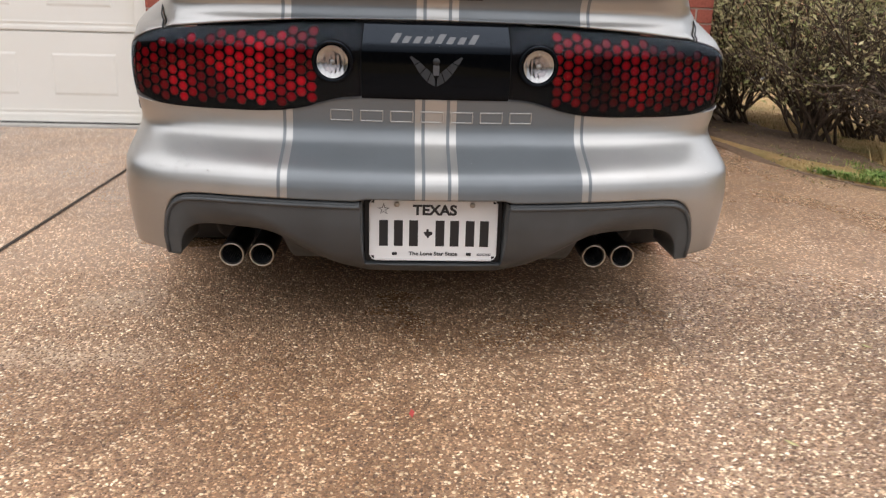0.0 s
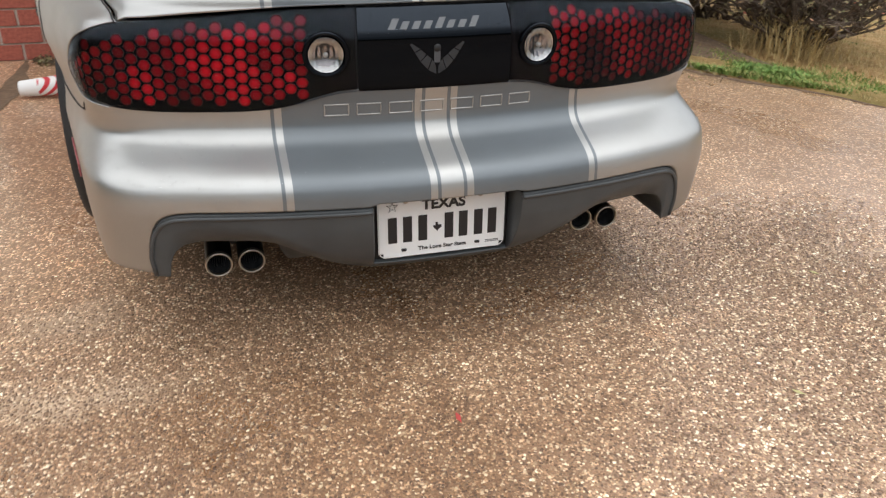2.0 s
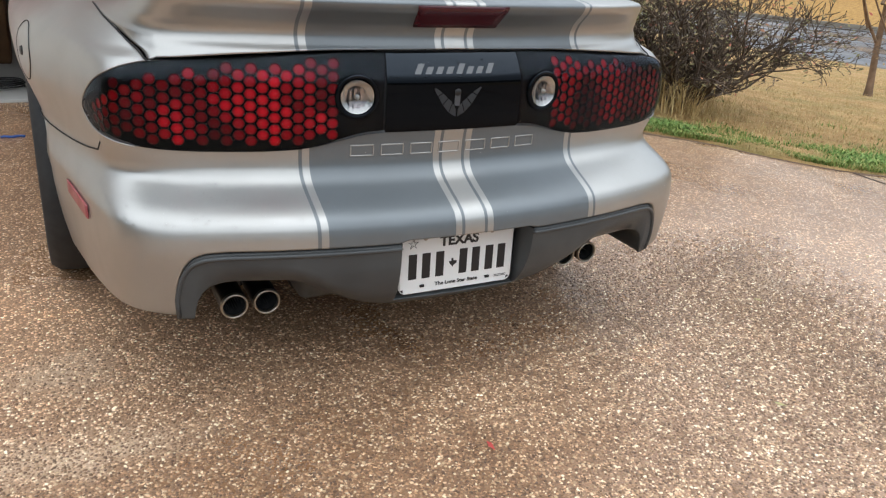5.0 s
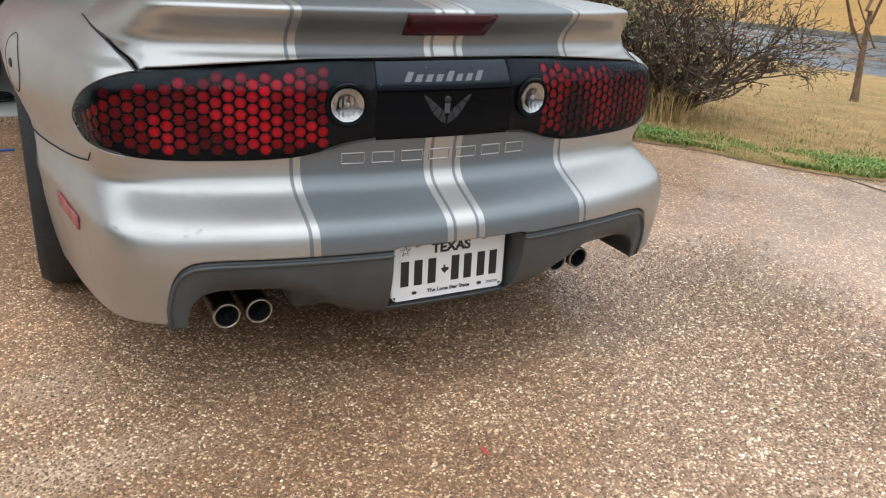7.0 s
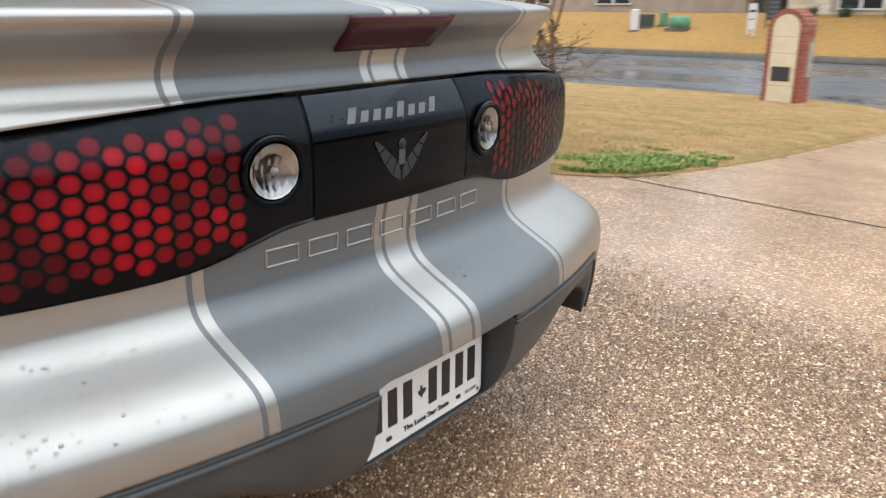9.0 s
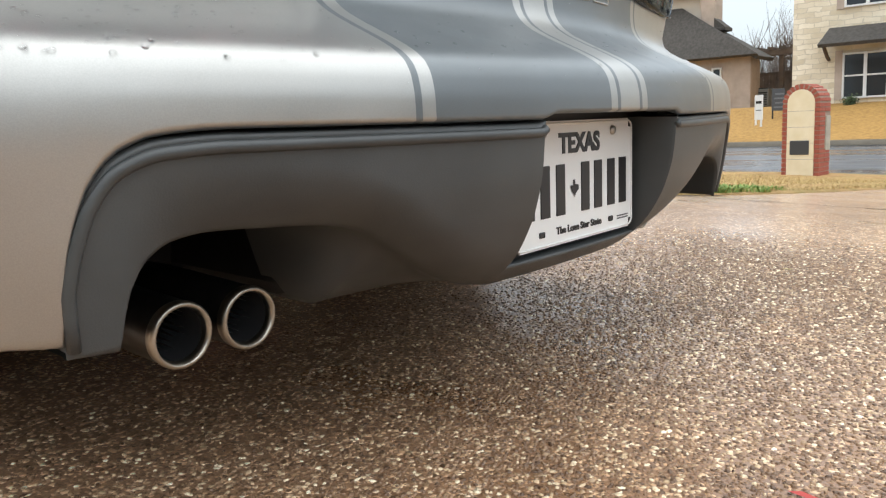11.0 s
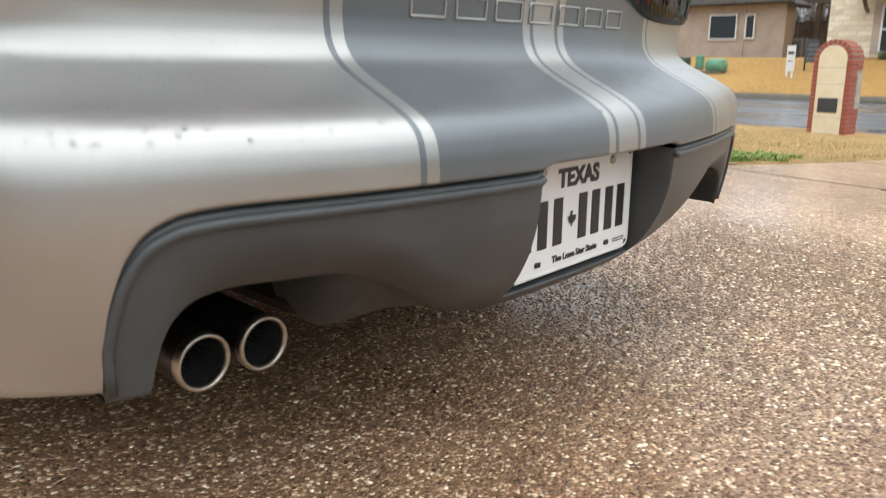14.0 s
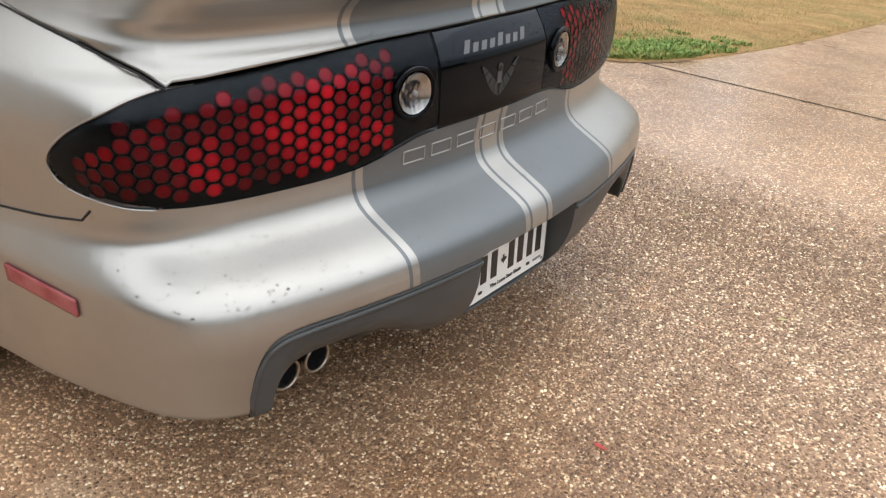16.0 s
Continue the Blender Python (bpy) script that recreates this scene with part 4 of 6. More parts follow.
def aggregate():
    """Exposed pebbles of several browns in sandy cement, damp in patches."""
    m = material("exposed_aggregate", (0.3, 0.2, 0.15), 0.5)
    at = coords(m)
    warp = node(m, "ShaderNodeTexNoise", Scale=160.0, Detail=2.0)
    link(m, at, warp.inputs["Vector"])
    shift = m.node_tree.nodes.new("ShaderNodeVectorMath")
    shift.operation = "MULTIPLY_ADD"
    link(m, warp.outputs["Color"], shift.inputs[0])
    shift.inputs[1].default_value = (0.006, 0.006, 0.006)
    link(m, at, shift.inputs[2])
    v = node(m, "ShaderNodeTexVoronoi", Scale=124.0)
    link(m, shift.outputs[0], v.inputs["Vector"])
    sep = m.node_tree.nodes.new("ShaderNodeSeparateColor")
    link(m, v.outputs["Color"], sep.inputs[0])
    stones = ramp(m, [(0.0, (0.19, 0.105, 0.06)), (0.3, (0.39, 0.245, 0.145)), (0.6, (0.56, 0.375, 0.235)), (0.84, (0.72, 0.53, 0.36)), (0.95, (0.88, 0.74, 0.56)), (1.0, (0.95, 0.88, 0.74))], sep.outputs[0])
    # sandy cement, its colour darkened for the shade between stones
    cement = ramp(m, [(0.3, (0.16, 0.095, 0.056)), (0.7, (0.33, 0.21, 0.13))], noise_tex(m, 300, 3, at))
    size = m.node_tree.nodes.new("ShaderNodeMath")
    size.operation = "MULTIPLY_ADD"
    link(m, sep.outputs[1], size.inputs[0])
    size.inputs[1].default_value, size.inputs[2].default_value = 0.34, 0.36
    inside = m.node_tree.nodes.new("ShaderNodeMath")
    inside.operation = "SUBTRACT"
    link(m, size.outputs[0], inside.inputs[0])
    link(m, v.outputs["Distance"], inside.inputs[1])
    stone = ramp(m, [(0.0, (0, 0, 0)), (0.12, (1, 1, 1))], inside.outputs[0])
    c = mix(m, stone, cement, stones)
    c = mix(m, 1.0, c, damp_patches(m, at), "MULTIPLY")
    c = mix(m, 1.0, c, (1.32, 1.26, 1.19), "MULTIPLY")
    # pale patches where a skin of cement still covers the stones
    for x, y, wide, deep in ((-0.88, 0.32, 7.0, 8.5), (-0.96, -0.01, 4.6, 9.0), (-0.76, -0.02, 6.0, 14.0), (1.28, 0.14, 4.5, 9.0)):
        c = mix(m, shrink(m, patch_mask(m, at, x, y, wide, deep, 9.0), 0.48), c, (0.66, 0.49, 0.335))
    link(m, c, bsdf(m).inputs["Base Color"])
    wet = ramp(m, [(0.35, (0.20, 0.20, 0.20)), (0.62, (0.48, 0.48, 0.48))], noise_tex(m, 1.4, 5, at))
    link(m, wet, bsdf(m).inputs["Roughness"])
    dome = ramp(m, [(0.0, (0, 0, 0)), (0.4, (1, 1, 1))], inside.outputs[0])
    bump(m, dome, 0.8, 0.004)
    water_film(m)
    return m


AGGREGATE = aggregate()


def axis(spans):
    v = []
    for a, b, n in spans:
        v += [a + (b - a) * i / n for i in range(n)]
    return v + [spans[-1][1]]


NORTH = [(-9, 3.22), (1.95, 3.22), (2.0, 2.85), (2.1, 2.42), (2.3, 2.10), (2.66, 1.74), (2.84, 1.46), (3.2, 1.17), (3.9, 1.01), (5.6, 0.90), (9.4, 0.86), (12.0, 0.95), (13.2, 1.25), (14.1, 1.9)]


def drive_north(x):
    return lerp(NORTH, x)


def drive_south(x):
    return lerp([(-9, -12), (4, -12), (5.0, -6.0), (6, -5.0), (12.5, -5.0), (14.1, -6.0)], x)


def build_ground():
    xs = axis([(-400, -60, 6), (-60, -10, 10), (-10, 14.1, 60), (14.1, 14.5, 1), (14.5, 22.4, 6), (22.4, 30, 10), (30, 60, 6), (60, 400, 6)])
    ys = axis([(-400, -60, 6), (-60, -12, 10), (-12, 14, 104), (14, 60, 10), (60, 400, 6)])
    rows = []
    for y in ys:
        r = []
        for x in xs:
            on_drive = -9.2 < x < 14.2 and drive_south(x) - 0.3 < y < drive_north(x) + 0.02
            garage = -7.5 < x < 1.9 and 3.0 < y < 13
            bumpy = 0.025 * noise.noise((x * 0.7, y * 0.7, 0)) if 2 < x < 14 else 0.0
            r.append(on_ground(x, y, -0.08 if x > 14.2 else (-0.10 if on_drive or garage else 0.015 + bumpy)))
        rows.append(r)
    g = sheet("ground", rows, GRASS)
    tagged(g, "dormant tan lawn with green weeds along the drive", "lawn", kind="structure")
    cols = sorted(set(axis([(-9, -1.3, 10), (-1.3, 1.9, 16), (1.9, 4.2, 46), (4.2, 14.1, 30)])))
    rows = [[on_ground(x, drive_south(x), -0.12) for x in cols]]
    rows += [[on_ground(x, drive_south(x) * (1 - v) + drive_north(x) * v) for x in cols] for v in rows_between(50)]
    rows += [[on_ground(x, drive_north(x) + 0.004, -0.12) for x in cols]]
    drive = sheet("driveway", rows, AGGREGATE, smooth=False)
    tagged(drive, "damp exposed-aggregate concrete drive", "driveway", kind="structure")
    ysr = axis([(-200, -20, 8), (-20, 40, 24), (40, 200, 8)])
    road = sheet("road", [[on_ground(x, y, 0.0) for x in axis([(14.4, 22.5, 8)])] for y in ysr], ASPHALT)
    tagged(road, "wet grey asphalt street", "road", kind="structure")
    gutter = sheet("gutter", [[on_ground(13.95, y, -0.01), on_ground(14.05, y, 0.005), on_ground(14.35, y, -0.005), on_ground(14.45, y, 0.004)] for y in ysr], CONCRETE)
    tagged(gutter, "pale concrete gutter along the street", "gutter", kind="structure")
    kerb = sheet("kerb", [[on_ground(22.45, y, -0.02), on_ground(22.49, y, 0.10), on_ground(22.52, y, 0.125), on_ground(22.66, y, 0.10), on_ground(22.68, y, -0.05)] for y in ysr], CONCRETE)
    tagged(kerb, "weathered concrete kerb", "kerb", kind="structure")
    far_gutter = sheet("gutter", [[on_ground(x, y, 0.006) for x in (22.02, 22.25, 22.46)] for y in ysr], GUTTER_DIRT)
    tagged(far_gutter, "dark wet gutter below the far kerb", "gutter", kind="structure")
    rows = [[on_ground(x, y, 0.11) for x in axis([(22.64, 30, 12), (30, 60, 4), (60, 300, 3)])] for y in ysr]
    lawn = sheet("far_lawn", rows, FAR_GRASS)
    tagged(lawn, "golden dormant lawn across the street", "lawn", kind="structure")
    walk_rows = [[Vector((x, 3.2 - 0.13 * (x - 22.4), ground_z(x, 0) + 0.118)), Vector((x, 1.25 + 0.08 * (x - 22.4), ground_z(x, 0) + 0.118))] for x in axis([(22.5, 28.4, 8)])]
    w = sheet("front_walk", walk_rows, WALK, thick=0.03)
    tagged(w, "pale concrete walk up to the house", "path", kind="structure")

    def joint(a, b, half, n=30, wander=0.0):
        mid, out = [], Vector((-(b[1] - a[1]), b[0] - a[0], 0)).normalized()
        for i in range(n + 1):
            t = i / n
            p = Vector((a[0] + (b[0] - a[0]) * t, a[1] + (b[1] - a[1]) * t, 0)) + out * wander * noise.noise((t * 9, a[0], 1.7))
            mid.append((p, half * (1 + (0.5 * noise.noise((t * 23, a[1], 4.2)) if wander else 0.0))))
        return sheet("expansion_joint" if not wander else "crack", [[on_ground(p.x - out.x * h, p.y - out.y * h, 0.0022) for p, h in mid], [on_ground(p.x + out.x * h, p.y + out.y * h, 0.0022) for p, h in mid]], JOINT if not wander else SOIL, drive)
    joint((-1.405, -11), (-1.405, 3.2), 0.009)
    joint((3.13, -11), (3.13, 1.2), 0.010)
    joint((0.63, 0.50), (0.63, -0.16), 0.0013, 40, 0.02)
    joint((0.66, -0.22), (0.70, -0.60), 0.0008, 40, 0.03)
    joint((3.14, -3.2), (14.0, -3.2), 0.008)
    verge = [[on_ground(x, drive_north(x) + off, up + (0.012 * noise.noise((x * 6, off * 9, 7)) if off > 0.02 else 0)) for x in axis([(1.95, 4.2, 70), (4.2, 14.0, 90)])] for off, up in ((-0.006, -0.03), (-0.004, 0.003), (0.02, 0.012), (0.10, 0.020), (0.25, 0.026), (0.42, 0.028), (0.62, 0.004))]
    tagged(sheet("lawn_verge", verge, GRASS), "rough lawn edge lapping the drive", "lawn", kind="structure")
    bed = []
    for i in range(40):
        x = 1.9 + 0.95 * i / 39
        bed.append([on_ground(x + 0.12 * noise.noise((v * 7, i * 0.1, 2)), drive_north(x) + 0.015 + (7.2 - drive_north(x)) * v + (0.12 * noise.noise((i * 0.4, v, 5)) if v else 0), (0.034 + 0.016 * noise.noise((x * 5, v * 20, 1))) * min(1.0, v * 9) * min(1.0, (39 - i) / 5)) for v in rows_between(50)])
    tagged(sheet("planting_bed", bed, SOIL), "bare brown soil bed with leaf litter under the hedge", "planting bed", kind="structure")
    # damp leaf dirt gathered on the joint and along the bed
    rnd = random.Random(5)
    edge = []
    for i in range(50):
        x = 1.96 + 1.6 * i / 49
        y = drive_north(x)
        w = 0.05 + 0.05 * noise.noise((i * 0.35, 2, 3)) + (0.10 if x < 2.5 else 0.02)
        edge.append([on_ground(x, y + 0.03, 0.004), on_ground(x - 0.15 * w, y - 0.4 * w * (1 + 0.9 * noise.noise((i * 1.7, 4, 3))), 0.0026)])
    sheet("edge_dirt", edge, SOIL, drive)
    pts = []
    for i in range(30):
        t = i / 29
        w = 0.035 * math.sin(math.pi * t) * (1 + 0.6 * noise.noise((t * 6, 3, 1)))
        pts.append([on_ground(-1.405 - w, 2.1 + t * 1.1, 0.003), on_ground(-1.405 + w * 2.0, 2.1 + t * 1.1, 0.003)])
    sheet("joint_dirt", pts, SOIL, drive)
    return drive


build_ground()


def build_pebbles():
    """Single pebbles standing proud of the cement, where the drive is seen from close by."""
    rng = np.random.default_rng(21)
    step = 0.0072
    gx, gy = np.meshgrid(np.arange(-1.7, 1.7, step), np.arange(-1.1, 0.65, step * 0.9))
    x, y = gx.ravel(), gy.ravel()
    n = len(x)
    x, y = x + rng.uniform(-0.42, 0.42, n) * step, y + rng.uniform(-0.42, 0.42, n) * step
    edge = np.minimum(np.minimum(x + 1.7, 1.7 - x), np.minimum(y + 1.1, 0.65 - y)) / 0.6
    keep = (rng.random(n) < np.clip(edge, 0, 0.86)) & (np.abs(x + 1.405) > 0.016)
    x, y = x[keep], y[keep]
    n = len(x)
    r = 0.0021 + 0.0027 * rng.random(n) ** 1.8
    long, a, h = rng.uniform(1.0, 1.55, n), rng.uniform(0, math.tau, n), rng.uniform(0.0004, 0.0021, n)
    lean_x, lean_y = rng.normal(0, 0.16, n), rng.normal(0, 0.16, n)
    z = 0.04296 * y
    rings = []
    for rr, hh in ((1.0, -0.3), (0.72, 0.72)):
        for k in range(5):
            t = math.tau * k / 5 + 0.5 * (rr < 1)
            wob = rr * (1 + rng.uniform(-0.16, 0.16, n))
            u, v = r * wob * long * math.cos(t), r * wob * math.sin(t)
            px, py = u * np.cos(a) - v * np.sin(a), u * np.sin(a) + v * np.cos(a)
            rings.append(np.stack([x + px, y + py, z + h * hh + (px * lean_x + py * lean_y) * (rr < 1)], 1))
    rings.append(np.stack([x, y, z + h], 1))
    verts = np.stack(rings, 1).reshape(-1, 3)
    faces = [(k, (k + 1) % 5, 5 + (k + 1) % 5) for k in range(5)] + [(k, 5 + (k + 1) % 5, 5 + k) for k in range(5)] + [(5 + k, 5 + (k + 1) % 5, 10) for k in range(5)]
    idx = (np.arange(n)[:, None, None] * 11 + np.array(faces)[None]).reshape(-1)
    me = bpy.data.meshes.new("pebble_bed")
    me.vertices.add(len(verts))
    me.vertices.foreach_set("co", verts.reshape(-1).astype(np.float32))
    me.loops.add(len(idx))
    me.loops.foreach_set("vertex_index", idx.astype(np.int32))
    me.polygons.add(len(idx) // 3)
    me.polygons.foreach_set("loop_start", np.arange(0, len(idx), 3, dtype=np.int32))
    me.polygons.foreach_set("use_smooth", np.ones(len(idx) // 3, dtype=bool))
    me.update(calc_edges=True)
    m = material("river_pebbles", (0.4, 0.27, 0.17), 0.4)
    g = m.node_tree.nodes.new("ShaderNodeNewGeometry")
    rnd_out = g.outputs["Random Per Island"]
    c = ramp(m, [(0.0, (0.100, 0.054, 0.029)), (0.3, (0.180, 0.106, 0.061)), (0.6, (0.255, 0.156, 0.092)), (0.80, (0.350, 0.236, 0.148)), (0.91, (0.60, 0.46, 0.31)), (1.0, (0.95, 0.87, 0.70))], rnd_out)
    c = mix(m, 1.0, c, damp_patches(m, coords(m)), "MULTIPLY")
    c = mix(m, 1.0, c, (1.30, 1.30, 1.25), "MULTIPLY")
    water_film(m)
    link(m, c, bsdf(m).inputs["Base Color"])
    link(m, ramp(m, [(0.35, (0.22, 0.22, 0.22)), (0.62, (0.55, 0.55, 0.55))], noise_tex(m, 1.4, 5)), bsdf(m).inputs["Roughness"])
    me.materials.append(m)
    tagged(new("pebble_bed", me), "brown and cream pebbles exposed in the drive", "pebbles", kind="stuff")


build_pebbles()


def blades(name, mat, spots, height, width, seed, label, category):
    """One mesh of many bent grass blades at the spots (x, y)."""
    rng = np.random.default_rng(seed)
    n = len(spots)
    base = np.array([on_ground(x, y, 0.012) for x, y in spots])
    a = rng.uniform(0, math.tau, n)
    h = height * rng.uniform(0.4, 1.25, n)
    lean = rng.uniform(0.2, 1.3, n) * h
    d = np.stack([np.cos(a), np.sin(a), np.zeros(n)], 1)
    s = np.stack([-np.sin(a), np.cos(a), np.zeros(n)], 1) * (width * rng.uniform(0.6, 1.3, n))[:, None]
    up = np.array([0, 0, 1.0])
    mid = base + d * (lean * 0.35)[:, None] + up * (h * 0.65)[:, None]
    tip = base + d * lean[:, None] + up * h[:, None]
    verts = np.stack([base - s, base + s, mid + s * 0.7, mid - s * 0.7, tip], 1).reshape(-1, 3)
    faces = []
    for i in range(n):
        k = 5 * i
        faces += [(k, k + 1, k + 2, k + 3), (k + 3, k + 2, k + 4)]
    ob = mesh_object(name, verts, faces, mat, None, False)
    return tagged(ob, label, category, kind="stuff")


def blade_material(name, stops):
    m = material(name, stops[0][1], 0.8)
    g = m.node_tree.nodes.new("ShaderNodeNewGeometry")
    link(m, ramp(m, stops, g.outputs["Random Per Island"]), bsdf(m).inputs["Base Color"])
    return m


STRAW = blade_material("straw_blades", [(0.0, (0.28, 0.19, 0.07)), (0.5, (0.52, 0.37, 0.155)), (1.0, (0.70, 0.54, 0.26))])
GREEN = blade_material("green_blades", [(0.0, (0.09, 0.15, 0.025)), (0.55, (0.19, 0.28, 0.055)), (0.85, (0.36, 0.36, 0.11)), (1.0, (0.48, 0.39, 0.16))])
LEAFY = blade_material("leafy_green", [(0.0, (0.08, 0.15, 0.03)), (0.6, (0.17, 0.29, 0.06)), (1.0, (0.30, 0.38, 0.11))])


def build_grass():
    rnd = random.Random(11)
    dry, wet = [], []
    while len(dry) < 36000:
        x = 2.0 + 10 * rnd.random() ** 1.7
        y = drive_north(x) + 0.04 + 5.5 * rnd.random() ** 1.5
        if x > 2.1:
            dry.append((x, y))
    broad = []
    while len(wet) < 21000:
        x = 2.15 + 4.2 * rnd.random() ** 1.5
        off = rnd.expovariate(2.1)
        y = drive_north(x) + 0.02 + 0.05 * noise.noise((x * 3.1, 7.0, 0.5)) + off
        near = max(0.0, 1 - off / 1.15)
        patch = noise.noise((x * 1.1, y * 1.5, 0.5)) + 0.8 * noise.noise((x * 4.3, y * 4.3, 3.5))
        fade = max(0.0, min(1.0, (4.3 - x) / 1.6)) * min(1.0, (x - 2.1) / 0.5)
        if rnd.random() < near * (0.26 + 0.9 * patch) * fade + 0.09 * (patch > 0.42) * (x < 4.6):
            (broad if off < 0.4 and patch > 0.1 and rnd.random() < 0.22 else wet).append((x, y))
    blades("dry_grass", STRAW, dry, 0.026, 0.0022, 1, "short straw-coloured dormant grass", "grass")
    blades("green_weeds", GREEN, wet, 0.028, 0.0036, 2, "fresh green weeds at the lawn's edge", "weeds")
    stems = [(3.1 + rnd.gauss(0, 0.16), 2.62 + rnd.gauss(0, 0.14)) for _ in range(420)]
    blades("dry_stems", STRAW, stems, 0.24, 0.0026, 4, "dry straw stems at the foot of the shrub", "grass")
    blades("leafy_weeds", LEAFY, broad, 0.034, 0.009, 3, "broad-leaved green weeds beside the drive", "weeds")


build_grass()

# ---- garage ----
BRICK = varied("red_brick", (0.26, 0.062, 0.042), (0.40, 0.115, 0.075), 3, 0.85, 0.002, 120, 60)
MORTAR = varied("mortar", (0.42, 0.36, 0.30), (0.52, 0.45, 0.38), 10, 0.9, 0.001, 200)
DOOR_WHITE = varied("garage_door_paint", (0.79, 0.77, 0.70), (0.83, 0.81, 0.75), 1.4, 0.45, 0.0003, 300)
GREY_FLOOR = varied("painted_grey_threshold", (0.46, 0.44, 0.41), (0.56, 0.54, 0.50), 2, 0.7, 0.0005, 80)
DARK_WOOD = varied("dark_garage_clutter", (0.10, 0.05, 0.02), (0.20, 0.10, 0.04), 3, 0.8)
GY = 3.22


def brick_skin(wall, x0, x1, z0, z1, y, seed):
    """Single bricks laid on the front of a wall, in running bond."""
    rnd = random.Random(seed)
    bm = add_box(bmesh.new(), -0.1, 0, 0.0, 0.1, 0.012, 0.081, 0.003)
    me = bpy.data.meshes.new("brick")
    bm.to_mesh(me)
    bm.free()
    me.materials.append(BRICK)
    row = 0
    z = z0
    while z + 0.081 < z1:
        x = x0 - (0.10 if row % 2 else 0.0)
        while x < x1 - 0.02:
            a, b = max(x, x0), min(x + 0.20, x1)
            if b - a > 0.03:
                ob = new("brick", me)
                ob.parent = wall
                ob.location = ((a + b) / 2, y - 0.010 + rnd.uniform(-0.002, 0.002), z)
                ob.scale = ((b - a - 0.002) / 0.2, 1, 1)
            x += 0.211
        z += 0.091
        row += 1


def build_garage():
    z0 = ground_z(0, GY)
    pier = box("wall_pier", -1.62, GY, z0 - 0.2, -1.18, GY + 0.25, 2.5, MORTAR)
    tagged(pier, "red brick pier between two garage bays", "wall", kind="structure")
    brick_skin(pier, -1.62, -1.18, z0 + 0.004, 2.45, GY, 1)
    right = box("wall_right_pier", 1.34, GY, z0 - 0.2, 1.86, GY + 0.25, 2.5, MORTAR)
    tagged(right, "red brick pier at the garage corner", "wall", kind="structure")
    brick_skin(right, 1.34, 1.86, z0 + 0.004, 2.45, GY, 2)
    over = box("wall_over_doors", -7.5, GY, 2.5, 1.86, GY + 0.25, 3.3, MORTAR)
    tagged(over, "red brick wall above the garage doors", "wall", kind="structure")
    far = box("wall_left_pier", -7.5, GY, z0 - 0.2, -6.62, GY + 0.25, 2.5, MORTAR)
    tagged(far, "red brick pier at the house corner", "wall", kind="structure")
    for nm, b in (("wall_garage_right", (1.6, GY + 0.25, z0 - 0.2, 1.86, 11, 3.3)), ("wall_garage_left", (-7.5, GY + 0.25, z0 - 0.2, -7.24, 11, 3.3)), ("wall_garage_back", (-7.24, 10.75, z0 - 0.2, 1.6, 11, 3.3))):
        tagged(box(nm, *b, MORTAR), "plain garage wall", "wall", kind="structure")
    tagged(box("garage_roof", -7.8, GY - 0.4, 3.3, 2.2, 11.3, 3.5, DARK_WOOD), "shallow dark garage roof", "roof", kind="structure")
    floor = box("garage_floor", -7.2, GY + 0.02, z0 - 0.15, 1.6, 10.7, z0 + 0.012, GREY_FLOOR, None, 0.004)
    tagged(floor, "grey painted concrete garage floor", "floor", kind="structure")
    door = new("garage_door")
    tagged(door, "cream white sectional garage door with raised panels, closed", "garage door")
    z = z0 + 0.045
    y = GY + 0.10
    for k in range(4):
        s = box("door_section", -6.60, y, z + 0.535 * k, -1.70, y + 0.045, z + 0.535 * k + 0.53, DOOR_WHITE, door, 0.006)
        box("section_lip", -6.60, y - 0.006, z + 0.535 * k + 0.002, -1.70, y + 0.01, z + 0.535 * k + 0.030, DOOR_WHITE, s, 0.004)
        box("section_lip", -6.60, y - 0.004, z + 0.535 * k + 0.046, -1.70, y + 0.01, z + 0.535 * k + 0.056, DOOR_WHITE, s, 0.003)
        for i in range(8):
            x = -1.82 - 0.605 * i
            bm = bmesh.new()
            a, b, c, d = x - 0.46, x, z + 0.535 * k + 0.115, z + 0.535 * k + 0.435
            vs = []
            for inset, out in ((0.0, -0.001), (0.006, -0.004), (0.02, -0.004), (0.045, 0.004), (0.06, 0.004)):
                vs.append([bm.verts.new(p) for p in ((a + inset, y - out, c + inset), (b - inset, y - out, c + inset), (b - inset, y - out, d - inset), (a + inset, y - out, d - inset))])
            for u, w in zip(vs, vs[1:]):
                for q in range(4):
                    bm.faces.new((u[q], u[(q + 1) % 4], w[(q + 1) % 4], w[q]))
            bm.faces.new(vs[-1])
            part("raised_panel", bm, DOOR_WHITE, s)
    box("rubber_seal", -6.60, y + 0.008, z - 0.032, -1.70, y + 0.04, z - 0.02, RUBBER, door, 0.002)
    box("bottom_rail", -6.60, y - 0.004, z - 0.022, -1.70, y + 0.04, z + 0.004, DOOR_WHITE, door, 0.003)
    jamb = box("trim_door_jamb", -1.70, GY + 0.03, z0, -1.62, GY + 0.16, 2.5, DOOR_WHITE, None, 0.004)
    tagged(jamb, "white painted door jamb", "trim", kind="structure")
    # clutter at the open bay
    hose = tube("cable_coil", [Vector((-1.0 + (0.09 + 0.006 * math.sin(k * 0.9)) * math.cos(k * 0.35), 3.62 + 0.10 * math.sin(k * 0.35), z0 + 0.02 + 0.0006 * k)) for k in range(70)], 0.005, BLACK, None, 6)
    tagged(hose, "black cable coiled on the garage floor", "cable")
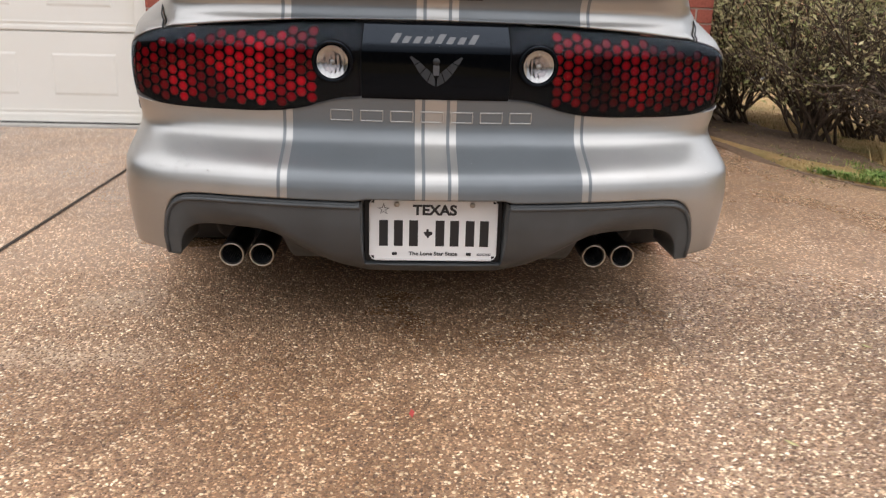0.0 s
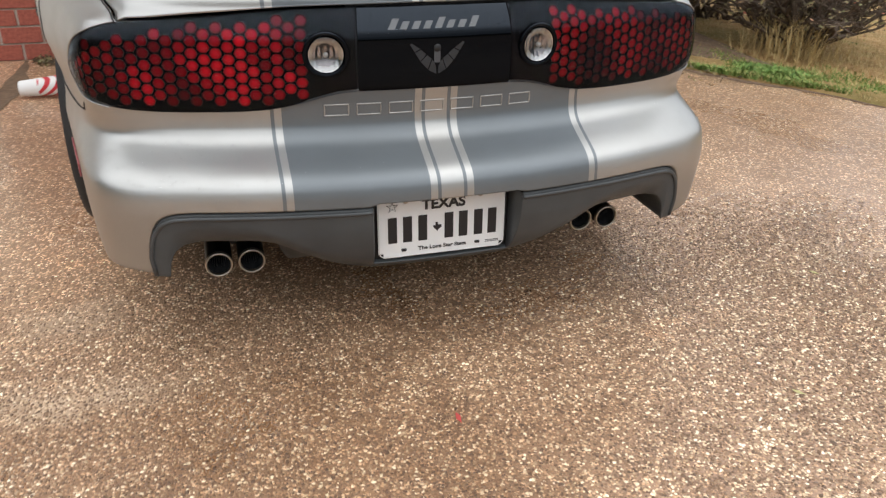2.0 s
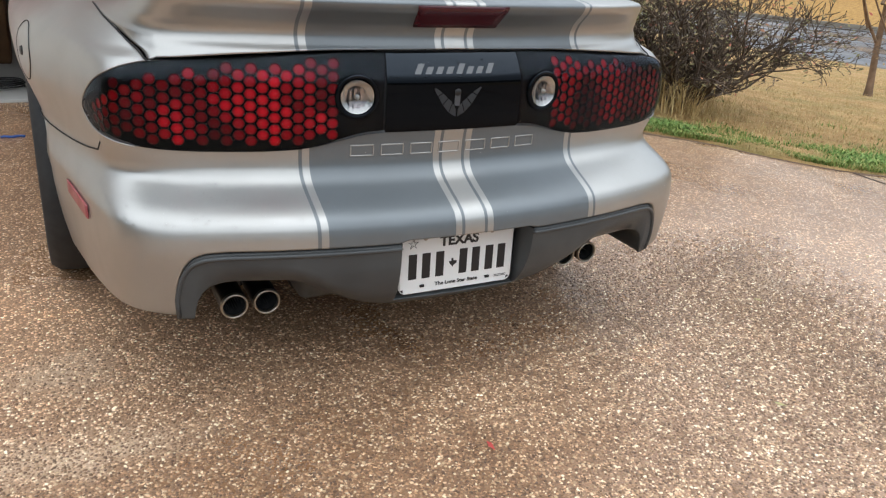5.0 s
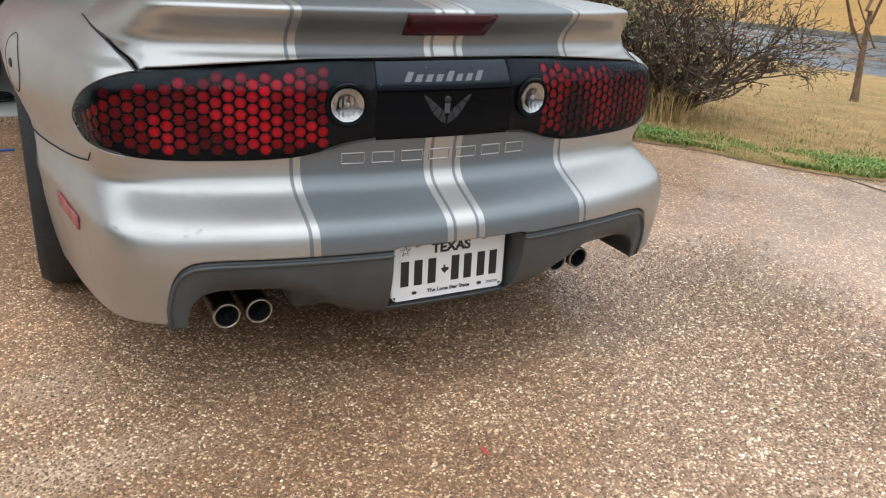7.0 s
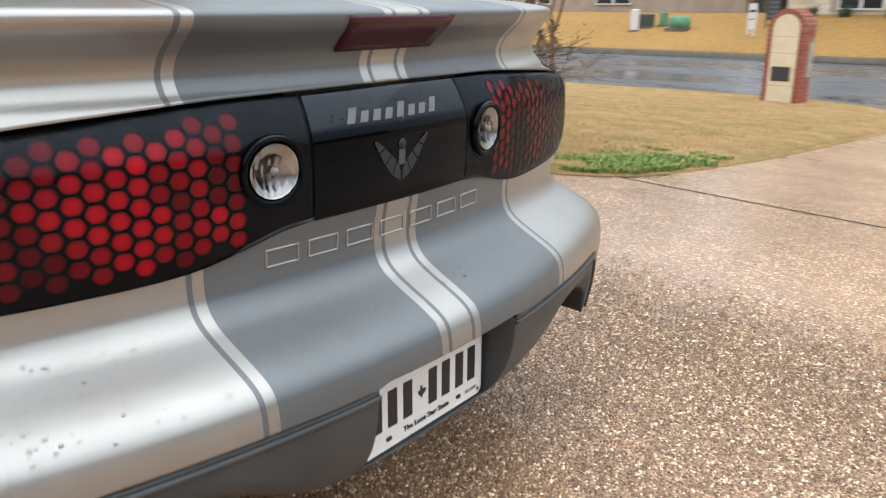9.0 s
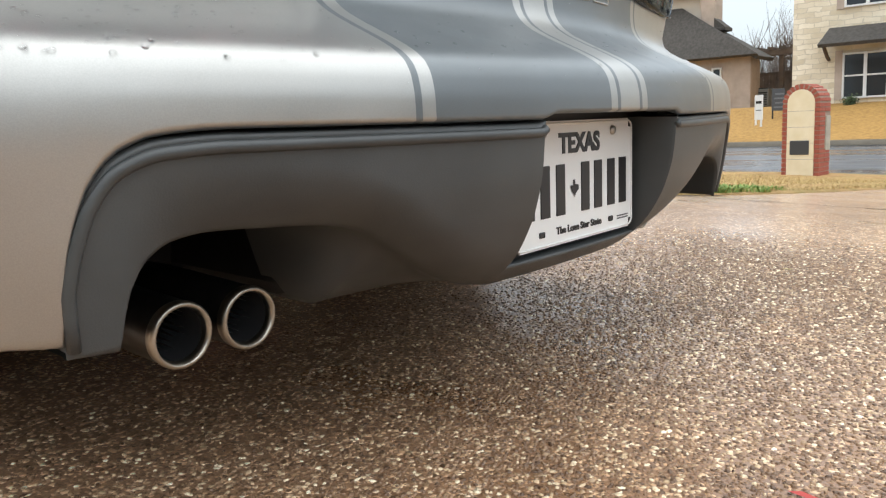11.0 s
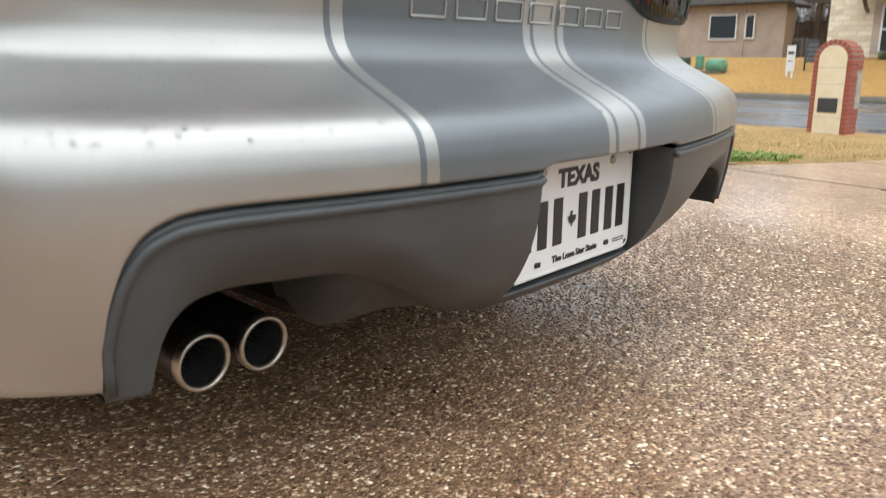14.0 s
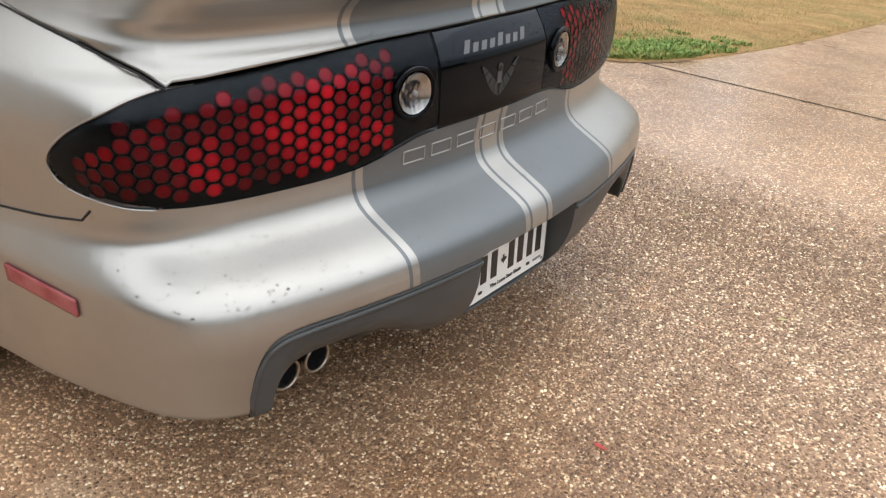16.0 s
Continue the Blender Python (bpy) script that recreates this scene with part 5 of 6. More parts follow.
    crate = box("storage_box", -1.16, 4.6, z0 + 0.012, -0.98, 5.3, z0 + 0.5, DARK_WOOD, None, 0.01)
    tagged(crate, "brown storage box in the open bay", "box")
    blue = tube("blue_cord", [Vector((-1.02 + 0.012 * k, 2.50 + 0.008 * math.sin(k * 1.3), 0)) + Vector((0, 0, ground_z(0, 2.5) + 0.006)) for k in range(9)], 0.006, material("blue_plastic", (0.05, 0.12, 0.4), 0.5), None, 6)
    tagged(blue, "short piece of blue cord on the drive", "cord")


build_garage()


def build_cup():
    m = material("paper_cup", (0.8, 0.78, 0.76), 0.5)
    sep = m.node_tree.nodes.new("ShaderNodeTexWave")
    sep.inputs["Scale"].default_value = 13.0
    sep.bands_direction = "DIAGONAL"
    link(m, coords(m), sep.inputs["Vector"])
    zsep = m.node_tree.nodes.new("ShaderNodeSeparateXYZ")
    link(m, coords(m), zsep.inputs[0])
    body = ramp(m, [(0.0, (0, 0, 0)), (0.085, (1, 1, 1))], zsep.outputs["Z"], "CONSTANT")
    red = ramp(m, [(0.0, (0.78, 0.76, 0.74)), (0.55, (0.55, 0.03, 0.04))], sep.outputs["Color"], "CONSTANT")
    link(m, mix(m, body, (0.80, 0.78, 0.76), red), bsdf(m).inputs["Base Color"])
    at = on_ground(-1.315, 2.45, 0.044)
    cup = spun("paper_cup", [(0.0, 0.004), (0.034, 0.004), (0.0345, 0.0), (0.036, 0.003), (0.047, 0.185), (0.0495, 0.187), (0.0495, 0.191), (0.0465, 0.191), (0.046, 0.185), (0.035, 0.01), (0.0, 0.01)], Matrix.Identity(4), m, None, 32)
    cup.matrix_world = Matrix.Translation(at) @ pose(0, 0, 0, 0, 86, -6)
    tagged(cup, "white paper cup with red diagonal stripes lying on its side", "paper cup")


build_cup()

# ---- planting ----
BARK = varied("grey_brown_bark", (0.050, 0.034, 0.023), (0.135, 0.094, 0.064), 20, 0.9, 0.002, 120)
TREE_BARK = varied("young_tree_bark", (0.13, 0.08, 0.045), (0.24, 0.15, 0.09), 12, 0.9, 0.003, 90)
LEAF = blade_material("shrub_leaves", [(0.0, (0.18, 0.14, 0.07)), (0.3, (0.36, 0.28, 0.14)), (0.55, (0.47, 0.40, 0.19)), (0.78, (0.30, 0.34, 0.11)), (0.95, (0.64, 0.54, 0.31)), (1.0, (0.55, 0.24, 0.14))])
DRY_LEAF = blade_material("withered_leaves", [(0.0, (0.06, 0.042, 0.026)), (0.4, (0.15, 0.10, 0.055)), (0.75, (0.19, 0.18, 0.075)), (0.94, (0.34, 0.24, 0.12)), (1.0, (0.45, 0.11, 0.08))])
RED_LEAF = material("red_leaf", (0.45, 0.06, 0.05), 0.7)


def branches(rnd, base, count, length, spread, depth, thick, lift=0.0, bend=0.35, clear=None):
    """Forking limbs as (points, radii); a limb that would leave the clear space does not grow."""
    out = []

    def grow(p, d, ln, r, lv):
        pts, rad = [p], [r]
        n = 5
        for i in range(n):
            d = (d + Vector((rnd.uniform(-1, 1), rnd.uniform(-1, 1), rnd.uniform(-0.7, 0.7))) * bend * 0.5 + Vector((0, 0, lift))).normalized()
            p = p + d * ln / n
            pts.append(p)
            rad.append(r * (1 - 0.5 * (i + 1) / n))
        if clear and not all(clear(q) for q in pts[1:]):
            return
        out.append((pts, rad))
        if lv > 0:
            for _ in range(rnd.choice((2, 3, 3, 4))):
                k = rnd.randint(1, n)
                nd = (d + Vector((rnd.uniform(-1, 1), rnd.uniform(-1, 1), rnd.uniform(-0.5, 0.9))) * 0.9).normalized()
                grow(pts[k], nd, ln * rnd.uniform(0.45, 0.8), rad[k] * 0.75, lv - 1)
    for _ in range(count):
        a = rnd.uniform(0, math.tau)
        s = spread * rnd.uniform(0.35, 1.0)
        grow(base + Vector((rnd.uniform(-0.12, 0.12), rnd.uniform(-0.12, 0.12), 0)), Vector((math.cos(a) * s, math.sin(a) * s, 1)).normalized(), length * rnd.uniform(0.7, 1.15), thick * rnd.uniform(0.7, 1.2), depth)
    return out


def limbs_mesh(name, limbs, mat, parent, sides=4):
    verts, faces = [], []
    for pts, rad in limbs:
        side = None
        start = len(verts)
        for i, p in enumerate(pts):
            d = (pts[min(i + 1, len(pts) - 1)] - pts[max(i - 1, 0)]).normalized()
            side = d.orthogonal().normalized() if side is None else (side - d * side.dot(d)).normalized()
            up = d.cross(side)
            verts += [p + max(rad[i], 0.0022) * (math.cos(a) * side + math.sin(a) * up) for a in (k * math.tau / sides for k in range(sides))]
        faces += [tuple(start + v for v in f) for f in grid_faces(len(pts), sides, True)]
    return mesh_object(name, verts, faces, mat, parent)


def leaves_mesh(name, rnd, centres, count, size, scatter, mat, parent):
    verts, faces = [], []
    for _ in range(count):
        c = Vector(rnd.choice(centres)) + Vector((rnd.gauss(0, scatter), rnd.gauss(0, scatter), rnd.gauss(0, scatter)))
        u = Vector((rnd.uniform(-1, 1), rnd.uniform(-1, 1), rnd.uniform(-1, 1))).normalized()
        w = u.orthogonal().normalized()
        s = size * rnd.uniform(0.5, 1.3)
        k = len(verts)
        verts += [c - u * s, c + w * s * 0.45 + u * s * 0.1, c + u * s, c - w * s * 0.45 + u * s * 0.1]
        faces.append((k, k + 1, k + 2, k + 3))
    return mesh_object(name, verts, faces, mat, parent, False)


def shrub(x, y, seed, count=12, length=0.85, spread=1.0, depth=3, leaves=1500, thick=0.016, label="", leaf_size=0.02, leaf=None):
    rnd = random.Random(seed)
    s = new("shrub")
    tagged(s, label, "shrub", "shrubs along the drive")
    foot = on_ground(x, y)

    def clear(q):
        return q.z - ground_z(q.x, q.y) > 0.55 * min(0.5, (q - foot).xy.length - 0.18)
    limbs = branches(rnd, foot, count, length, spread, depth, thick, 0.03 if spread < 1.5 else -0.015, 0.35 if spread < 1.5 else 0.65, clear)
    limbs_mesh("branchwork", limbs, BARK, s, 4)
    ends = [p for pts, r in limbs for p in pts[2:] if p.z > ground_z(p.x, p.y) + 0.05]
    leaves_mesh("foliage", rnd, ends, leaves, leaf_size, 0.03, leaf or LEAF, s)
    return s


def build_planting():
    shrub(3.25, 2.8, 3, 50, 0.74, 2.1, 4, 6500, 0.020, "nearly bare twiggy shrub with a few red leaves", 0.016, DRY_LEAF)
    for i, (x, y, n) in enumerate(((2.75, 3.45, 17000), (2.6, 4.4, 22000), (2.8, 5.4, 20000), (3.5, 4.1, 13000), (3.7, 5.2, 14000), (2.9, 6.6, 14000), (4.2, 6.4, 10000))):
        shrub(x, y, 20 + i, 22, 1.0, 1.1, 3, n, 0.013, "dense olive-brown shrub in a bed beside the drive", 0.018)
    rnd = random.Random(4)
    t = new("young_tree")
    tagged(t, "young bare street tree on the lawn", "tree")
    b = on_ground(7.45, 4.18, -0.05)
    trunk = [b + Vector((0.01 * k + 0.006 * math.sin(k), 0.012 * k, 0.13 * k)) for k in range(9)]
    limbs_mesh("trunk", [(trunk, [0.062, 0.043, 0.038, 0.036, 0.035, 0.033, 0.031, 0.028, 0.024])], TREE_BARK, t, 10)
    limbs = []
    for k, (a, e) in enumerate(((0.3, 1.2), (2.2, 1.0), (3.6, 1.3), (5.1, 0.9), (1.2, 1.6))):
        base = trunk[5 + k % 4]
        limbs += [(p, r) for p, r in branches(random.Random(40 + k), base, 1, 1.3, 0.9, 3, 0.018, 0.08, 0.25)]
    limbs_mesh("crown", limbs, TREE_BARK, t, 5)
    lit = leaves_mesh("leaf_litter", rnd, [on_ground(1.98 + 0.5 * rnd.random(), 2.0 + 1.2 * rnd.random(), 0.012) for _ in range(200)] + [on_ground(-1.35 + 0.12 * rnd.random(), 3.05 + 0.12 * rnd.random(), 0.02) for _ in range(160)], 420, 0.014, 0.012, DRY_LEAF, None)
    tagged(lit, "brown fallen leaves on the edge of the drive", "leaves", kind="stuff")
    for x, y in ((-0.05, -0.30), (0.72, -0.42), (1.9, 0.2), (1.35, -0.55), (2.6, 0.6), (2.2, -0.3), (1.55, 0.75), (1.78, 1.15), (2.05, 0.92), (2.32, 0.31), (1.62, 0.33), (2.75, 0.15), (1.15, 0.05), (2.45, 1.05), (1.30, 1.25), (2.9, 0.75)):
        rr = random.Random(int(100 * (x + 3)))
        f = leaves_mesh("fallen_leaf", rr, [on_ground(x, y, 0.006)], 1, 0.02 if x < 1 else 0.013, 0.0, RED_LEAF if x < 0.5 else LEAF, None)
        for v in f.data.vertices:
            v.co.z = ground_z(v.co.x, v.co.y) + 0.004 + 0.12 * abs(v.co.x - x)
        tagged(f, "small fallen leaf lying on the drive", "leaf")


build_planting()

# ---- across the street ----
def stone_material():
    m = material("cream_stone", (0.62, 0.53, 0.38), 0.85)
    at = coords(m)
    br = node(m, "ShaderNodeTexBrick", Scale=1.0, Color1=(0.66, 0.58, 0.44, 1), Color2=(0.90, 0.84, 0.72, 1), Mortar=(0.64, 0.58, 0.48, 1))
    br.inputs["Brick Width"].default_value, br.inputs["Row Height"].default_value, br.inputs["Mortar Size"].default_value = 0.50, 0.17, 0.014
    sepm = m.node_tree.nodes.new("ShaderNodeSeparateXYZ")
    link(m, at, sepm.inputs[0])
    com = m.node_tree.nodes.new("ShaderNodeCombineXYZ")
    link(m, sepm.outputs["Y"], com.inputs["X"])
    link(m, sepm.outputs["Z"], com.inputs["Y"])
    wob = node(m, "ShaderNodeTexNoise", Scale=2.2, Detail=3.0)
    link(m, at, wob.inputs["Vector"])
    push = m.node_tree.nodes.new("ShaderNodeVectorMath")
    push.operation = "MULTIPLY_ADD"
    link(m, wob.outputs["Color"], push.inputs[0])
    push.inputs[1].default_value = (0.35, 0.16, 0)
    link(m, com.outputs[0], push.inputs[2])
    link(m, push.outputs[0], br.inputs["Vector"])
    stain = ramp(m, [(0.3, (0.85, 0.80, 0.72)), (0.7, (1.05, 1.03, 1.0))], noise_tex(m, 1.3, 6, at))
    link(m, mix(m, 1.0, br.outputs["Color"], stain, "MULTIPLY"), bsdf(m).inputs["Base Color"])
    bump(m, noise_tex(m, 9, 5, at), 0.6, 0.02)
    return m


STONE = stone_material()
TAN = varied("tan_brick", (0.41, 0.33, 0.27), (0.52, 0.425, 0.355), 2, 0.85, 0.004, 12)
SIDING = varied("cream_siding", (0.58, 0.51, 0.42), (0.64, 0.57, 0.48), 1.2, 0.8, 0.002, 20)
SIDE_STONE = varied("grey_side_stone", (0.34, 0.31, 0.26), (0.46, 0.42, 0.36), 7, 0.85, 0.004, 30)
ROOF = varied("grey_shingles", (0.058, 0.052, 0.046), (0.085, 0.076, 0.068), 0.8, 0.9, 0.004, 8, 9)
WOOD = varied("stained_cedar", (0.09, 0.065, 0.05), (0.16, 0.12, 0.09), 2, 0.85, 0.002, 40)
WHITE = material("white_frame", (0.75, 0.75, 0.74), 0.5)
PANE = material("dark_window_glass", (0.02, 0.025, 0.03), 0.08)
EVERGREEN = blade_material("evergreen_leaves", [(0.0, (0.03, 0.05, 0.02)), (1.0, (0.09, 0.12, 0.05))])
PLAQUE = material("grey_metal_plaque", (0.05, 0.053, 0.06), 0.4)
PALE_FACE = varied("pale_stone_face", (0.74, 0.64, 0.44), (0.82, 0.73, 0.55), 4, 0.85, 0.002, 20)


OLD_MORTAR = varied("old_mortar", (0.26, 0.19, 0.15), (0.36, 0.27, 0.22), 10, 0.9, 0.001, 200)


def build_mailbox():
    m = new("brick_mailbox")
    m.matrix_world = Matrix.Translation(on_ground(13.62, 3.2, 0.0)) @ pose(0, 0, 0, 0, 0, -7)
    tagged(m, "arched brick mailbox pillar with a pale stone face", "mailbox")
    w, spring, depth = 0.31, 1.23, 0.46

    def arch_body(name, r, d0, d1, mat, parent, z0=-0.1):
        prof = [(-r, z0), (-r, spring)] + [(-r * math.cos(k * math.pi / 16), spring + r * math.sin(k * math.pi / 16)) for k in range(1, 16)] + [(r, spring), (r, z0)]
        n = len(prof)
        verts = [(d0, y, z) for y, z in prof] + [(d1, y, z) for y, z in prof]
        faces = [tuple(range(n))[::-1], tuple(range(n, 2 * n))] + [(k, (k + 1) % n, (k + 1) % n + n, k + n) for k in range(n)]
        return mesh_object(name, verts, faces, mat, parent, False)
    arch_body("core", w - 0.006, -depth / 2, depth / 2, OLD_MORTAR, m)
    arch_body("stone_face", w - 0.085, -depth / 2 - 0.02, -depth / 2 + 0.02, PALE_FACE, m)
    for k in range(4):
        box("stone_joint", -depth / 2 - 0.0215, -0.222, 0.28 + 0.27 * k, -depth / 2 - 0.018, 0.222, 0.288 + 0.27 * k, MORTAR, m)
    box("mail_door", -depth / 2 - 0.035, -0.15, 0.36, -depth / 2, 0.17, 0.60, PLAQUE, m, 0.01, "black metal plaque")
    box("side_stone", 0.02, -w - 0.012, 0.42, depth / 2 - 0.01, -w + 0.03, 1.0, SIDE_STONE, m, 0.008, "grey stone block set in the side")
    bm = add_box(bmesh.new(), -0.5, -0.5, 0, 0.5, 0.5, 1, 0.03)
    me = bpy.data.meshes.new("brick")
    bm.to_mesh(me)
    bm.free()
    me.materials.append(BRICK)
    rnd = random.Random(9)

    def brick(loc, size, turn=0.0):
        ob = new("brick", me)
        ob.parent = m
        ob.matrix_local = Matrix.Translation(loc) @ Matrix.Rotation(turn, 4, "X") @ Matrix.Diagonal((*size, 1))
    rows = 16
    for k in range(rows):
        z = k * spring / rows
        for s in (-1, 1):
            j = rnd.uniform(-0.004, 0.004)
            brick((-depth / 4 - 0.01, s * (w - 0.04) + j, z), (depth / 2, 0.088, 0.062))
            if s > 0 or not 0.40 < z < 1.0:
                brick((depth / 4, s * (w - 0.04) - j, z), (depth / 2 - 0.012, 0.088, 0.062))
    for k in range(11):
        a = math.pi * (k + 0.5) / 11
        brick((-depth / 4 - 0.01, -(w - 0.085) * math.cos(a), spring + (w - 0.085) * math.sin(a)), (depth / 2, 0.052, 0.09), math.pi / 2 - a)
        brick((depth / 4, -(w - 0.085) * math.cos(a), spring + (w - 0.085) * math.sin(a)), (depth / 2 - 0.012, 0.052, 0.09), math.pi / 2 - a)


build_mailbox()


def window(parent, x, y0, y1, z0, z1, cols=2, rows=2):
    w = new("window")
    w.parent = parent
    box("pane", x - 0.02, y0, z0, x + 0.02, y1, z1, PANE, w)
    t = 0.06
    for a, b, c, d in ((y0 - t, y1 + t, z0 - t, z0), (y0 - t, y1 + t, z1, z1 + t), (y0 - t, y0, z0, z1), (y1, y1 + t, z0, z1)):
        box("frame", x - 0.07, a, c, x + 0.02, b, d, WHITE, w, 0.005)
    for k in range(1, cols):
        c = y0 + (y1 - y0) * k / cols
        box("mullion", x - 0.06, c - 0.05, z0, x + 0.0, c + 0.05, z1, WHITE, w)
    for k in range(1, rows):
        c = z0 + (z1 - z0) * k / rows
        box("glazing_bar", x - 0.05, y0, c - 0.025, x + 0.0, y1, c + 0.025, WHITE, w)
    return w


def build_houses():
    h = new("stone_house")
    tagged(h, "two-storey cream stone house with white windows", "house")
    X = 28.3
    wall = box("wall", X, 2.75, 0.2, 40, 7.45, 7.2, STONE, h)
    box("recessed_wall", X + 1.5, 1.64, 0.2, 40, 2.75, 7.2, STONE, h)
    box("second_wall", X, -9, 0.2, 40, 1.64, 7.2, STONE, h)
    box("front_door", X + 1.42, 1.75, 0.5, X + 1.5, 2.6, 2.7, BLACK, h, 0.01, "dark front door in a recess")
    for z0, z1 in ((0.80, 2.17), (3.75, 5.2)):
        window(h, X - 0.01, 4.55, 5.80, z0, z1)
        box("window_surround", X - 0.03, 5.87, z0 - 0.1, X + 0.05, 6.1, z1 + 0.15, TAN, h, 0.01)
    for z0, z1 in ((0.9, 2.3), (3.75, 5.2)):
        window(h, X - 0.01, -2.2, -0.8, z0, z1)
    aw = [[Vector((X - 0.9, 6.45, 2.52)), Vector((X - 0.9, 3.9, 2.52))], [Vector((X + 0.02, 6.30, 3.10)), Vector((X + 0.02, 4.05, 3.10))]]
    sheet("awning_roof", aw, ROOF, h, False, thick=0.12)
    for y in (6.3, 4.1):
        tube("awning_bracket", [(X, y, 2.05), (X - 0.25, y, 2.15), (X - 0.7, y, 2.45)], 0.06, WOOD, h, 6)
    gable = [[Vector((X - 0.5, y, z)) for y, z in ((8.0, 7.1), (-0.5, 10.5), (-9.5, 7.1))], [Vector((40.5, y, z)) for y, z in ((8.0, 7.1), (-0.5, 10.5), (-9.5, 7.1))]]
    sheet("roof", gable, ROOF, h, False, thick=0.2)
    mesh_object("gable_wall", [(X + 0.02, 7.4, 7.15), (X + 0.02, -0.5, 10.3), (X + 0.02, -9, 7.15)], [(0, 1, 2)], STONE, h, False)

    g = new("tan_house")
    tagged(g, "tan brick house with a grey hipped roof", "house")
    box("wall", 32, 10.05, 0.1, 33.2, 22, 2.75, TAN, g)
    box("tower", 32.7, 11.77, 2.6, 33.6, 12.36, 7.4, TAN, g)
    box("upper_wall", 32.95, 12.36, 2.6, 33.6, 22, 5.45, SIDING, g)
    box("tower_eave", 32.6, 11.3, 3.85, 33.5, 11.77, 4.0, ROOF, g, 0.02)
    mesh_object("tower_gable", [(32.62, 11.32, 4.0), (32.62, 11.77, 4.0), (32.62, 11.77, 4.38), (33.4, 11.32, 4.0), (33.4, 11.77, 4.0), (33.4, 11.77, 4.38)], [(0, 1, 2), (5, 4, 3), (0, 2, 5, 3), (1, 4, 5, 2), (0, 3, 4, 1)], ROOF, g, False)
    e0, e1 = 2.62, 4.9
    rows = [[Vector((31.5, 9.6, e0)), Vector((31.5, 22.5, e0))], [Vector((33.0, 13.25, e1)), Vector((33.0, 22.5, e1))]]
    sheet("lower_roof", rows, ROOF, g, False, thick=0.15)
    rows = [[Vector((31.5, 9.6, e0)), Vector((33.6, 9.6, e0))], [Vector((33.0, 13.25, e1)), Vector((33.4, 13.25, e1))]]
    sheet("hip_roof", rows, ROOF, g, False, thick=0.15)
    rows = [[Vector((32.55, 12.1, 5.45)), Vector((32.55, 22.5, 5.45))], [Vector((33.6, 12.6, 6.6)), Vector((33.6, 22.5, 6.6))]]
    sheet("upper_roof", rows, ROOF, g, False, thick=0.2)
    window(g, 31.98, 11.98, 13.03, 1.36, 2.26, 1, 1)
    window(g, 31.98, 11.26, 11.54, 1.38, 2.24, 1, 1)
    box("corner_pilaster", 31.96, 11.62, 0.1, 32.0, 11.70, 2.75, TAN, g, 0.004)
    window(g, 31.98, 15.0, 16.6, 0.95, 2.3, 2, 2)
    window(g, 31.98, 19.0, 20.4, 0.95, 2.3, 2, 2)

    weathered = varied("weathered_fence_boards", (0.12, 0.092, 0.075), (0.20, 0.16, 0.13), 3, 0.85)
    f = new("wooden_fence")
    tagged(f, "dark stained timber side-yard fence", "fence")
    for k in range(30):
        box("board", 35.0 + 0.02 * (k % 2), 7.4 + 0.128 * k, 0.1, 35.03 + 0.02 * (k % 2), 7.52 + 0.128 * k, 2.0, weathered, f)
    box("rail", 34.96, 7.4, 2.0, 35.1, 11.2, 2.1, weathered, f)
    pg = new("pergola")
    tagged(pg, "dark timber pergola beside the tan house", "pergola")
    for y in (8.2, 9.5, 10.8):
        box("post", 34.2, y - 0.09, 0.1, 34.38, y + 0.09, 2.75, WOOD, pg, 0.01)
    box("beam", 34.1, 7.5, 2.75, 34.5, 11.4, 2.97, WOOD, pg, 0.01)
    for k in range(9):
        box("rafter", 33.7, 7.6 + 0.45 * k, 2.97, 36.4, 7.68 + 0.45 * k, 3.1, WOOD, pg)
    wood = []
    for k in range(190):
        rr = random.Random(900 + k)
        wood += branches(rr, Vector((rr.uniform(37, 44), rr.uniform(6.2, 15), 0.2)), 2, 2.3 if k < 70 else 1.5, 0.35, 2, 0.06, 0.06, 0.3)
    th = limbs_mesh("thicket", wood, varied("grey_brown_twigs", (0.10, 0.08, 0.068), (0.18, 0.15, 0.13), 3, 0.9), None, 3)
    tagged(th, "brown winter thicket behind the fence", "thicket", kind="stuff")
    far = new("row_house")
    tagged(far, "pale brick house further along the street", "house")
    box("wall", 33, 24, 0.1, 43, 40, 3.1, varied("pale_brick", (0.55, 0.48, 0.40), (0.64, 0.57, 0.49), 2, 0.85, 0.004, 12, 6), far)
    sheet("roof", [[Vector((32.4, 23.5, 3.0)), Vector((32.4, 40.5, 3.0))], [Vector((37.5, 27, 6)), Vector((37.5, 37, 6))], [Vector((43.6, 23.5, 3.0)), Vector((43.6, 40.5, 3.0))]], ROOF, far, False, thick=0.15)
    for y in (25.5, 30.0, 34.5):
        window(far, 32.98, y, y + 1.5, 0.95, 2.4)


build_houses()


